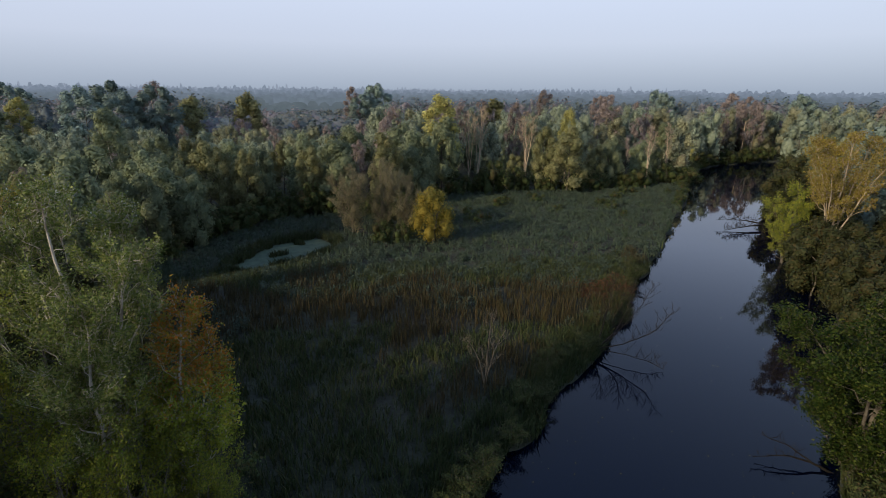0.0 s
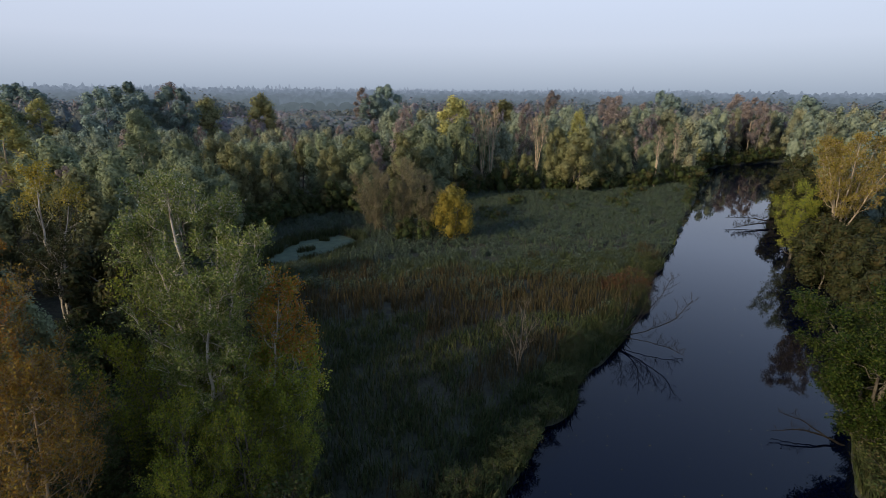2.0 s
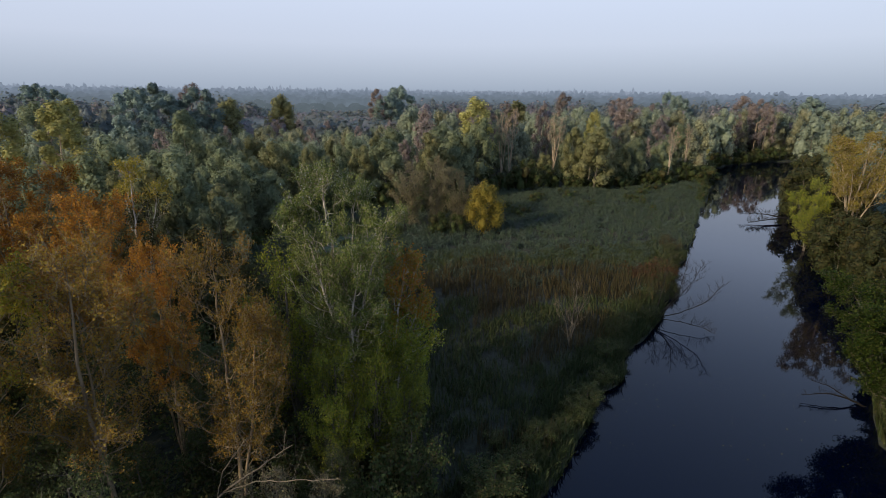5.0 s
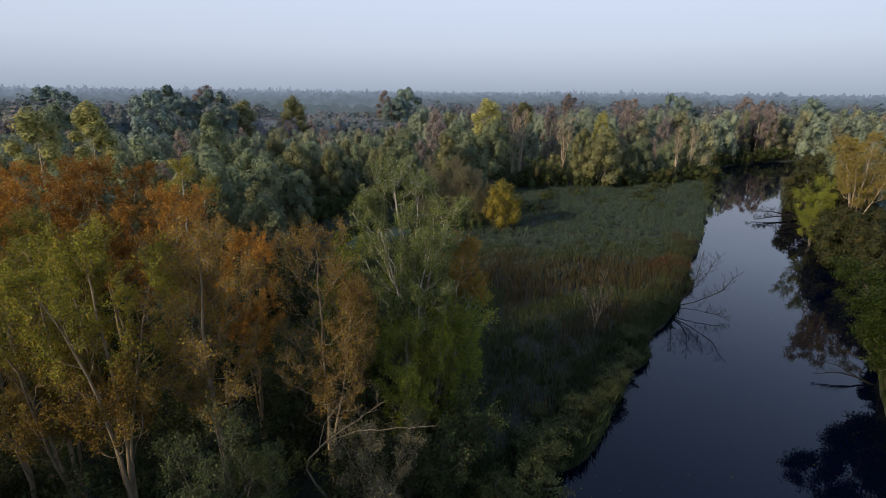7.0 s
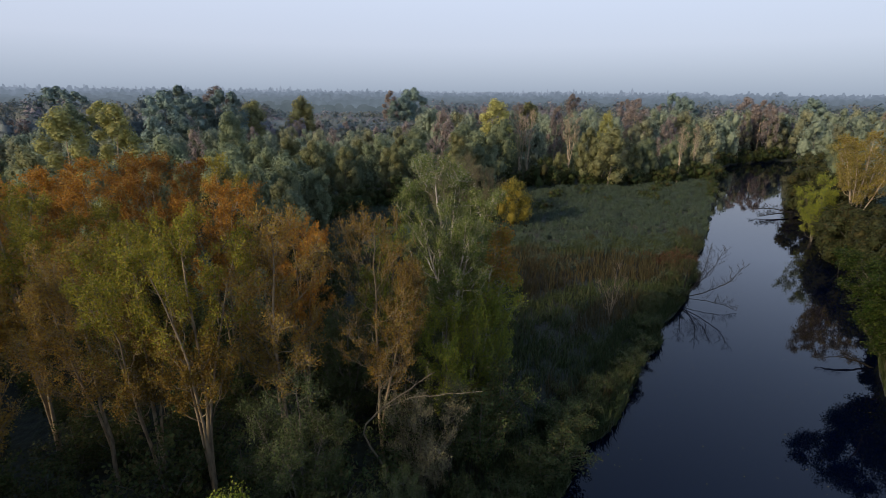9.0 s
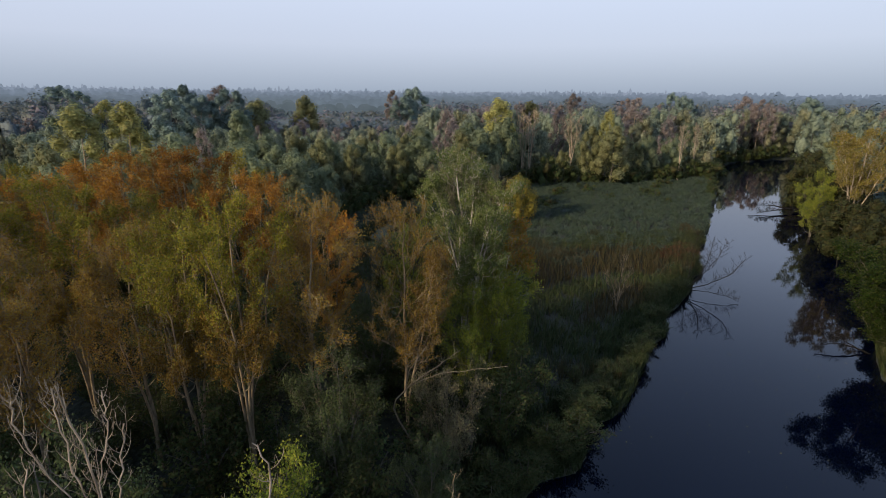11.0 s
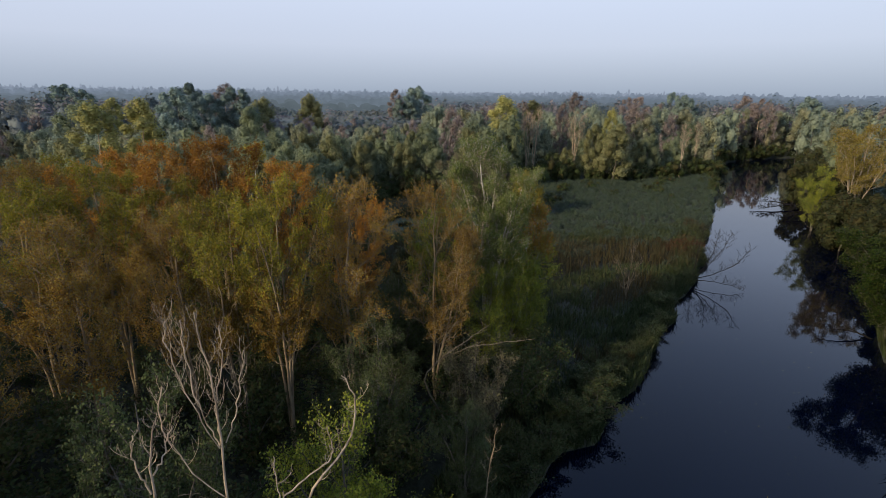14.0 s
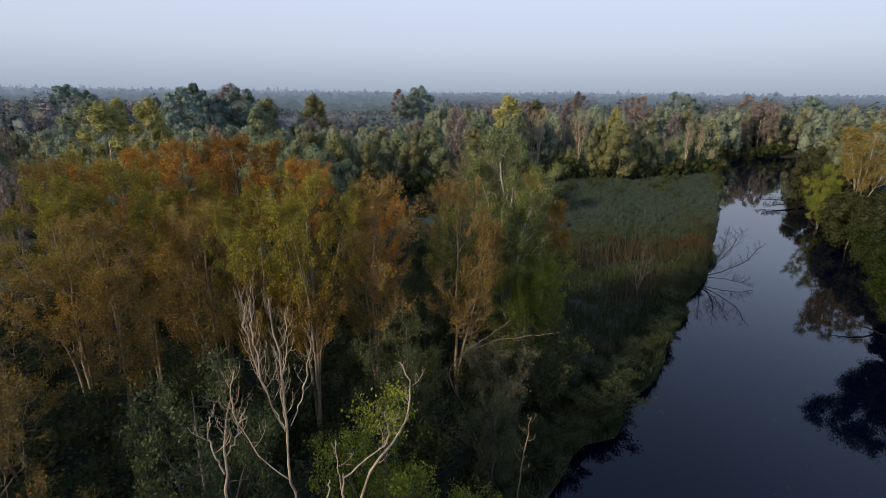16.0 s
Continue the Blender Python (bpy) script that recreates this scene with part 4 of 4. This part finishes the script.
# tree that has fallen from the bank into the river
bare_tree("fallen_tree", "dark leafless tree fallen from the bank into the river", 12, 48.6, 53.6, 0.3,
          [([(-1.5, 0.2, 0.2), (0.5, 0.0, 0.5), (3.0, 0.4, 2.2), (5.0, 1.2, 4.8), (5.8, 1.8, 8.2)], 0.15, 22),
           ([(0.8, 0, 0.7), (2.2, 1.6, 3.2), (3.6, 3.0, 6.0), (4.4, 3.8, 8.6)], 0.08, 20),
           ([(1.0, 0, 0.6), (3.5, -1.4, 1.8), (6.5, -2.6, 3.9), (8.0, -3.2, 6.6)], 0.08, 20),
           ([(1.0, 0, 0.5), (3.5, -2.0, 0.7), (5.5, -3.6, 0.5), (7.0, -4.6, -0.1)], 0.06, 14),
           ([(2.0, 0, 1.3), (4.5, 0.8, 3.2), (7.0, 1.4, 5.4), (8.4, 1.8, 8.0)], 0.07, 20)], 16, 2.8, "drowned", lift=0.9, thin=0.022)
bare_tree("drift_branch", "bare forked branch lying in the shallow water", 14, 57.8, 33.0, 0.1,
          [([(2.5, -1.0, -0.2), (1.0, -0.2, 0.5), (-1.0, 0.6, 0.9), (-3.5, 1.2, 0.5)], 0.13, 8),
           ([(1.0, -0.2, 0.5), (0.0, 1.2, 1.2), (-1.6, 2.6, 1.5)], 0.08, 7)], 8, 1.5, "wet", lift=0.4, category="branch", thin=0.02)
bare_tree("fallen_river_tree", "fallen dark tree crown lying across the shallows", 15, 119, 104, 0.1,
          [([(4, 1, 0.6), (-2, 0.2, 0.9), (-8, -0.6, 0.8), (-14, -2.0, 0.5)], 0.28, 16),
           ([(0, 0, 0.8), (-5, 3.0, 1.5), (-11, 4.5, 1.4)], 0.2, 14),
           ([(0, 0, 0.8), (-4, -4.0, 1.3), (-9, -7, 0.8)], 0.2, 14)], 14, 3.6, "wet", lift=0.35, thin=0.045)
bare_tree("fallen_river_tree", "fallen dark tree crown lying across the shallows", 16, 112, 93, 0.1,
          [([(3, 0, 0.6), (-2, 0.5, 1.0), (-7, 0.2, 0.4)], 0.22, 14),
           ([(0, 0, 0.8), (-3, -3.0, 1.5), (-6, -6, 0.6)], 0.18, 12)], 12, 3.0, "wet", lift=0.35, thin=0.045)
place("snag", 33.8, 47.6, 9.2, 1.0)

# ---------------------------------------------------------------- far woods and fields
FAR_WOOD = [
    # from, to, step between trees, mesh cell, leaf tuft, colours tinted with haze
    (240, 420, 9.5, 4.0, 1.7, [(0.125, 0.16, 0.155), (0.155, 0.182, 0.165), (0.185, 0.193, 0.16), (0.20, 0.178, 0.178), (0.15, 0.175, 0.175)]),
    # the woods beyond are glowing rows with painted haze, below
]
rng = np.random.default_rng(9)


def canopy_material(name, colours, step):
    m, n, l, out = material(name)
    co = n.new("ShaderNodeTexCoord")
    vo, t = n.new("ShaderNodeTexVoronoi"), n.new("ShaderNodeTexNoise")
    vo.inputs["Scale"].default_value = 1 / step
    t.inputs["Scale"].default_value, t.inputs["Detail"].default_value = 0.5, 7
    for q in (vo, t):
        l.new(co.outputs["Object"], q.inputs["Vector"])
    sep = n.new("ShaderNodeSeparateColor")
    l.new(vo.outputs["Color"], sep.inputs[0])
    r = ramp(n, [(k / (len(colours) - 1), c) for k, c in enumerate(colours)])
    l.new(sep.outputs[0], r.inputs[0])
    p = n.new("ShaderNodeBsdfPrincipled")
    p.inputs["Roughness"].default_value = 0.9
    l.new(r.outputs[0], p.inputs["Base Color"])
    bump = n.new("ShaderNodeBump")
    bump.inputs["Distance"].default_value = 1.2
    l.new(t.outputs["Fac"], bump.inputs["Height"])
    l.new(bump.outputs[0], p.inputs["Normal"])
    l.new(p.outputs[0], out.inputs["Surface"])
    return m


for y0, y1, step, cell, size, colours in FAR_WOOD:
    gx3, gy3 = np.arange(-0.78 * y1 - 40, 1.42 * y1 + 60, cell), np.arange(y0 + 8, y1 + cell, cell)
    X3, Y3 = (q.ravel() for q in np.meshgrid(gx3, gy3, indexing="ij"))
    zc = 14.5 + rng.normal(size=X3.shape) * 1.3
    zc = np.where((X3 > -75) & (X3 < 45) & (Y3 > 505) & (Y3 < 720), -3, zc) + land(X3, Y3)
    w3 = len(gy3)
    i, j = np.meshgrid(np.arange(len(gx3) - 1), np.arange(w3 - 1), indexing="ij")
    f3 = np.stack([i * w3 + j, (i + 1) * w3 + j, (i + 1) * w3 + j + 1, i * w3 + j + 1], -1).reshape(-1, 4)
    cx3, cy3 = X3[f3[:, 0]], Y3[f3[:, 0]]
    f3 = f3[(cx3 > -40 - 0.78 * cy3) & (cx3 < 70 + 1.42 * cy3)]
    # hazy colours darkened by 0.62 to stand in for shade between crowns
    understorey = new("distant_understorey", quads_mesh("distant_understorey", np.stack([X3, Y3, zc], 1), f3, canopy_material("haze_shade_canopy", [tuple(q * 0.62 for q in c) for c in colours], step)))
    tagged(understorey, "dense growth beneath the distant woodland crowns, haze and shade painted in", "undergrowth", kind="stuff")
    xs, ys = np.meshgrid(np.arange(-0.78 * y1 - 40, 1.42 * y1 + 60, step), np.arange(y0, y1, step))
    x, y = xs.ravel() + rng.uniform(-0.48, 0.48, xs.size) * step, ys.ravel() + rng.uniform(-0.48, 0.48, xs.size) * step
    keep = (x > -40 - 0.78 * y) & (x < 70 + 1.42 * y) & ~((x > -78) & (x < 48) & (y > 500) & (y < 725))
    x, y = x[keep], y[keep]
    n, tufts = len(x), 84
    h = np.where((x > -60) & (x < 45) & (y < 520), rng.normal(17, 1.5, n), rng.normal(22.5, 2.6, n) + np.where(rng.uniform(size=n) < 0.10, rng.uniform(1, 4, n), 0))
    r = rng.uniform(0.48, 0.72, n) * step
    ph = rng.uniform(0, 6.28, (n, 1, 2))
    d = rng.normal(size=(n, tufts, 3))
    d[..., 2] = np.abs(d[..., 2]) * 0.9
    d /= np.linalg.norm(d, axis=2, keepdims=True)
    az = np.arctan2(d[..., 1:2], d[..., :1])
    wob = 1 + 0.18 * np.sin(3 * az + ph[..., :1]) * np.cos(4 * d[..., 2:] + ph[..., 1:])
    c = np.stack([x, y, land(x, y) + h * 0.5], 1)[:, None] + d * np.stack([r, r, h * 0.5], 1)[:, None] * wob * rng.uniform(0.84, 1.0, (n, tufts, 1))
    # each sort of tree is a stand of its own colour, haze mixed in
    sort = np.clip((rng.uniform(size=n) * 0.7 + 0.3 * (0.5 + 0.5 * np.sin(x * 0.021 + 2 * np.sin(y * 0.017)))) * len(colours), 0, len(colours) - 0.01).astype(int)
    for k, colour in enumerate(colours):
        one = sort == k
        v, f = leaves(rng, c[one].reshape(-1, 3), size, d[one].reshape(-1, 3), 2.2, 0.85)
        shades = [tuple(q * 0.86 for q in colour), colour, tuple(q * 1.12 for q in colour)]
        core = np.stack([x, y, land(x, y) + h * 0.5], 1)[one]
        heads = [(core, np.stack([r, r, h * 0.5], 1)[one] * 0.62)]
        # lesser heads beside the main one
        for q in range(1):
            turn, out = rng.uniform(0, 6.28, len(core)), rng.uniform(0.45, 0.75, len(core)) * r[one]
            top = core + np.stack([np.cos(turn) * out, np.sin(turn) * out, h[one] * rng.uniform(0.05, 0.22, len(core))], 1)
            small = rng.uniform(0.38, 0.55, len(core)) * r[one]
            heads.append((top, np.stack([small, small, small * 1.15], 1)))
        v2, f2 = lumps(rng, np.concatenate([q for q, _ in heads]), np.concatenate([q for _, q in heads]), 1.0, 6, 4, 0.22)
        mat = leaf_material("haze_tinted_foliage", shades, 0.4, grain=0.8)
        tagged(new("distant_crown", quads_mesh("distant_crown", v2, f2, mat)), "rounded crowns of the distant woodland, haze put into their colour", "wood", kind="stuff")
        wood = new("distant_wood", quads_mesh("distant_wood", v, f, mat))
        tagged(wood, "distant floodplain woodland in early autumn colour, paled with painted haze", "wood", kind="stuff")


# tree lines on the rim of the plain, their haze painted as a glow
def glowing_haze_material(name, colour):
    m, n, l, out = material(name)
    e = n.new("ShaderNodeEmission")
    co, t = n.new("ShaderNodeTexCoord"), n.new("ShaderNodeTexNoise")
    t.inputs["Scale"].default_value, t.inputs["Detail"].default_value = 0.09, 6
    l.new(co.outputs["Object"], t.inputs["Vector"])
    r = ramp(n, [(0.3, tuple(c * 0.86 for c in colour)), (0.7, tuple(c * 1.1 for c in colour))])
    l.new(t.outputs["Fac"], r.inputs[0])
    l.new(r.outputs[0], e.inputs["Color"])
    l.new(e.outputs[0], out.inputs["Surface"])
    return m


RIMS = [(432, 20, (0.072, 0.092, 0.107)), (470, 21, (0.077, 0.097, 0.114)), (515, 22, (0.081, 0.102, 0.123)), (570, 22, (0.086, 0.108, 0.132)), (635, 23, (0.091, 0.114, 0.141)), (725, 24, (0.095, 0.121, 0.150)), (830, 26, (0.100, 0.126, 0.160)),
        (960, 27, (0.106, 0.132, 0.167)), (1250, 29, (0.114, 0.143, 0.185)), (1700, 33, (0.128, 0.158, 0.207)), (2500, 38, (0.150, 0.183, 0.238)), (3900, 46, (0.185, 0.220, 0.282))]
for k, (far, top, colour) in enumerate(RIMS):
    g = np.random.default_rng(40 + k)
    n = 2600
    a = np.linspace(radians(-62), radians(78), n)
    # rounded crowns side by side, some taller than the rest
    heart = np.cumsum(g.uniform(4.5, 10.5, 900))
    heart = heart[heart < far * radians(140)]
    tall, half = g.normal(0, 1.7, len(heart)) + 3.5 * (g.uniform(size=len(heart)) < 0.07), g.uniform(4, 7.5, len(heart))
    run = (a - a[0]) * far
    at = np.clip(np.searchsorted(heart, run), 1, len(heart) - 1)
    dome = np.maximum(*(tall[q] + 4.5 * np.sqrt(np.maximum(0, 1 - ((run - heart[q]) / half[q]) ** 2)) for q in (at - 1, at)))
    h = top - 3.5 + (dome + g.normal(size=n) * 0.14) * max(1.0, far / 900)
    x, y = np.sin(a) * far, np.cos(a) * far
    h = np.where((x > -85) & (x < 45) & (y > 500) & (y < 722), 2.0, h)
    back = 1.008
    v = np.concatenate([np.stack([x, y, 0 * x - 5], 1), np.stack([x, y, h], 1), np.stack([x * back, y * back, h - 5], 1)])
    i = np.arange(n - 1)
    f = np.concatenate([np.stack([i + 1, i, n + i, n + i + 1], 1), np.stack([n + i + 1, n + i, 2 * n + i, 2 * n + i + 1], 1)])
    tagged(new("backdrop", quads_mesh("backdrop", v, f, glowing_haze_material("glowing_haze_wood", colour))), "tree line on the horizon, blue haze painted as its glow", "backdrop", kind="structure")


def plain_material(name, a, b, scale, rough=0.95):
    m, n, l, out = material(name)
    co, t = n.new("ShaderNodeTexCoord"), n.new("ShaderNodeTexNoise")
    t.inputs["Scale"].default_value, t.inputs["Detail"].default_value = scale, 6
    l.new(co.outputs["Object"], t.inputs["Vector"])
    r = ramp(n, [(0.35, a), (0.65, b)])
    l.new(t.outputs["Fac"], r.inputs[0])
    p = n.new("ShaderNodeBsdfPrincipled")
    p.inputs["Roughness"].default_value = rough
    l.new(r.outputs[0], p.inputs["Base Color"])
    l.new(p.outputs[0], out.inputs["Surface"])
    return m


gx2, gy2 = np.linspace(-70, 40, 12), np.linspace(510, 715, 20)
X2, Y2 = np.meshgrid(gx2, gy2, indexing="ij")
i, j = np.meshgrid(np.arange(11), np.arange(19), indexing="ij")
F2 = np.stack([i * 20 + j, (i + 1) * 20 + j, (i + 1) * 20 + j + 1, i * 20 + j + 1], -1).reshape(-1, 4)
field = new("field", quads_mesh("field", np.stack([X2.ravel(), Y2.ravel(), land(X2.ravel(), Y2.ravel()) + 0.5], 1), F2, plain_material("dry_grass_field", (0.20, 0.18, 0.155), (0.25, 0.215, 0.175), 0.05)))
tagged(field, "pale dry grass field between distant woods", "field", kind="structure")

# ---------------------------------------------------------------- pond with duckweed
duck = plain_material("duckweed_film", (0.034, 0.055, 0.026), (0.062, 0.086, 0.045), 0.8, 0.8)


# one closed film to the pond's shore
k = np.linspace(0, len(POND), 60, endpoint=False)
shore = np.stack([np.interp(k, np.arange(len(POND) + 1), np.append(POND[:, c], POND[0, c])) for c in (0, 1)], 1)
mid = POND.mean(0)
shore = (shore - mid) * (1.08 + 0.05 * np.sin(k * 5)[:, None]) + mid
q = np.arange(60)
film_v = np.concatenate([np.c_[shore, np.full(60, 0.05)], np.c_[(shore - mid) * 0.02 + mid, np.full(60, 0.05)]])
tagged(new("duckweed", quads_mesh("duckweed", film_v, np.stack([q, (q + 1) % 60, 60 + (q + 1) % 60, 60 + q], 1), duck)), "pale green duckweed film on the meadow pond", "duckweed")


# ---------------------------------------------------------------- meadow plants
def wave(x, y, f, k):
    return np.sin(x * f + 1.7 * np.sin(y * f * 0.7 + k)) * np.cos(y * f * 1.1 + k + 1.3 * np.sin(x * f * 0.6))


def sow(n, box, test, seed):
    g = np.random.default_rng(seed)
    # plants stand in clumps
    k = g.integers(0, n // 9, n)
    cx, cy = g.uniform(box[0], box[1], n // 9), g.uniform(box[2], box[3], n // 9)
    x, y = cx[k] + g.normal(size=n) * 0.4, cy[k] + g.normal(size=n) * 0.4
    ok = test(x, y) & (land(x, y) > 0.06)
    return g, x[ok], y[ok]


def blades(name, g, x, y, tall, wide, mat, label, lean=0.3):
    """Upright bent blades, each of two faces."""
    n = len(x)
    z = land(x, y) - 0.05
    az, h = g.uniform(0, 6.283, n), tall * g.uniform(0.55, 1.25, n)
    dx, dy = np.cos(az), np.sin(az)
    tilt = h * g.uniform(0.05, 1, n) * lean
    taz = g.uniform(0, 6.283, n)
    tx, ty = np.cos(taz) * tilt, np.sin(taz) * tilt
    w = wide * g.uniform(0.6, 1.4, n)
    base, mid, top = np.stack([x, y, z], 1), np.stack([x + tx * 0.3, y + ty * 0.3, z + h * 0.6], 1), np.stack([x + tx, y + ty, z + h * 0.97], 1)
    side = np.stack([dx * w, dy * w, 0 * w], 1)
    v = np.stack([base - side * 0.5, base + side * 0.5, mid + side * 0.5, mid - side * 0.5, top + side * 0.08, top - side * 0.08], 1).reshape(-1, 3)
    k = np.arange(n)[:, None] * 6
    f = np.concatenate([k + (0, 1, 2, 3), k + (3, 2, 4, 5)])
    return tagged(new(name, quads_mesh(name, v, f, mat)), label, name.split("_")[-1], kind="stuff")


def herbs(name, g, x, y, tall, size, per, mat, label):
    n = len(x)
    h = tall * g.uniform(0.5, 1.2, n)
    off = g.normal(size=(n, per, 3)) * (0.28, 0.28, 0.0)
    off[..., 2] = g.uniform(0.25, 1.0, (n, per)) * h[:, None]
    c = np.stack([x, y, land(x, y)], 1)[:, None] + off
    up = np.zeros((n * per, 3))
    up[:, 2] = 1
    v, f = leaves(g, c.reshape(-1, 3), size, up, 0.8, 0.45)
    return tagged(new(name, quads_mesh(name, v, f, mat)), label, "herbs", kind="stuff")


def dry(x, y):
    """Where the brown reeds stand: a belt across the meadow, and the ground nearest the wood."""
    return (np.abs(y - 72 + 0.12 * x) < 7 + 3 * wave(x, y, 0.16, 1.0)) | (wave(x, y, 0.21, 2.0) > 0.45)


BANKSIDE = np.array([(-6, 8), (2, 19), (13, 35), (27.0, 31.8), (19.0, 24.8), (12.2, 19.0), (4.4, 14.2), (-4, 6)], float)
meadow = lambda x, y: inside(MEADOW, x, y) | inside(BANKSIDE, x, y)
REED = leaf_material("brown_reed_blade", [(0.040, 0.032, 0.015), (0.055, 0.040, 0.018), (0.038, 0.038, 0.016), (0.06, 0.05, 0.026)], 0.2)
SEDGE = leaf_material("green_sedge_blade", [(0.03, 0.045, 0.016), (0.045, 0.06, 0.02), (0.055, 0.065, 0.025), (0.07, 0.065, 0.03)], 0.2)
HERB = leaf_material("grey_green_herb_leaf", [(0.04, 0.06, 0.04), (0.052, 0.072, 0.047), (0.062, 0.082, 0.054), (0.074, 0.09, 0.062)], 0.2)
FRESH = leaf_material("fresh_bank_grass", [(0.026, 0.04, 0.014), (0.033, 0.047, 0.016), (0.04, 0.054, 0.02), (0.047, 0.048, 0.022)], 0.25)
GREEN = leaf_material("far_meadow_blade", [(0.05, 0.078, 0.038), (0.065, 0.092, 0.048), (0.08, 0.10, 0.055), (0.075, 0.085, 0.05)], 0.25)
RED = leaf_material("russet_herb_leaf", [(0.085, 0.04, 0.02), (0.11, 0.05, 0.022), (0.065, 0.045, 0.02)], 0.2)

BANK_LINE = np.concatenate([BANK_L[1:12], BANK_L[11:1:-1] - (0.5, -0.5)])
g, x, y = sow(110000, (-14, 114, 10, 92), lambda x, y: meadow(x, y) & (y < 86 + 5 * wave(x, y, 0.2, 4.0)) & dry(x, y), 21)
blades("reed_bed", g, x, y, 1.9, 0.07, REED, "brown autumn reeds standing in the wet meadow")
g, x, y = sow(180000, (-14, 114, 10, 92), lambda x, y: meadow(x, y) & (y < 87 + 5 * wave(x, y, 0.2, 4.0)) & ~dry(x, y), 22)
blades("sedge_grass", g, x, y, 1.2, 0.08, SEDGE, "dark green sedge and grass of the wet meadow", 0.6)
g, x, y = sow(62000, (-18, 138, 60, 164), lambda x, y: meadow(x, y) & ((y > 76 + 6 * wave(x, y, 0.13, 0.5)) | (wave(x, y, 0.17, 3.0) > 0.5)), 23)
herbs("nettle_thicket", g, x, y, 1.3, 0.38, 6, HERB, "grey-green thicket of tall herbs and nettles")
g, x, y = sow(170000, (-12, 72, 2, 76), lambda x, y: (~inside(RIVER, x, y) | (edge_distance(RIVER, x, y) < 1.4)) & (edge_distance(BANK_LINE, x, y) < 4.5), 24)
blades("bank_grass", g, x, y, 1.0, 0.07, FRESH, "lush green grass along the river bank", 0.8)
g, x, y = sow(110000, (20, 250, -10, 232), lambda x, y: (~inside(RIVER, x, y) | (edge_distance(RIVER, x, y) < 1.4)) & (edge_distance(RIVER, x, y) < 4.5) & ~inside(MEADOW, x, y) & (x > 20), 26)
blades("bank_sedge", g, x, y, 1.5, 0.12, SEDGE, "dark sedge fringe along the wooded banks", 0.8)
g, x, y = sow(26000, (50, 72, 58, 80), lambda x, y: meadow(x, y) & (np.hypot((x - 61) / 6, (y - 69.5) / 4.5) < 1 + 0.3 * wave(x, y, 0.8, 1)), 25)
herbs("russet_dock", g, x[:800], y[:800], 1.5, 0.3, 6, RED, "russet patch of withered dock by the river")
g, x, y = sow(30000, (-8, 18, 82, 116), lambda x, y: (np.abs(edge_distance(POND, x, y) - 0.6) < 1.3), 27)
blades("pond_reed", g, x, y, 1.5, 0.1, SEDGE, "green reeds round the duckweed pond", 0.6)
g = np.random.default_rng(31)
x, y = g.uniform(-3, 18, 26000), g.uniform(85, 112, 26000)
ok = inside(POND, x, y) & ((wave(x, y, 0.5, 0.6) > 0.78) | (edge_distance(POND, x, y) < 0.2 + 0.8 * wave(x, y, 0.9, 2.0)))
blades("reed_tuft", g, x[ok], y[ok], 1.6, 0.12, SEDGE, "tufts of reed standing in the duckweed pond", 0.5)
g, x, y = sow(40000, (-18, 138, 80, 164), lambda x, y: meadow(x, y) & (y > 80 + 5 * wave(x, y, 0.2, 4.0)) & ~inside(POND, x, y), 28)
blades("far_sedge", g, x, y, 1.3, 0.13, GREEN, "dark green sedge of the far wet meadow", 0.7)

g, x, y = sow(150000, (-10, 80, 0, 84), lambda x, y: edge_distance(RIVER, x, y) < 1.5, 34)
blades("shore_grass", g, x, y, 1.15, 0.09, FRESH, "overhanging dark grass at the water's edge", 0.9)
g, x, y = sow(70000, (38, 76, 0, 42), lambda x, y: (x > y + 20) & (edge_distance(RIVER, x, y) < 8), 35)
blades("bank_reed", g, x, y, 1.6, 0.12, SEDGE, "dark rank grass under the trees of the bank", 0.7)

# ---------------------------------------------------------------- fallen leaves on the river
g = np.random.default_rng(33)
x, y = g.uniform(20, 75, 900), g.uniform(8, 75, 900)
ok = inside(RIVER, x, y) & (edge_distance(RIVER, x, y) > 1.5)
x, y = x[ok][:130], y[ok][:130]
up = np.tile((0.0, 0.0, 1.0), (len(x), 1))
drift = new("fallen_leaf", quads_mesh("fallen_leaf", *leaves(g, np.stack([x, y, 0 * x + 0.012], 1), 0.12, up, 60.0), LEAF["yellow"]))
tagged(drift, "yellow fallen leaves drifting on the still river", "leaf", kind="stuff")
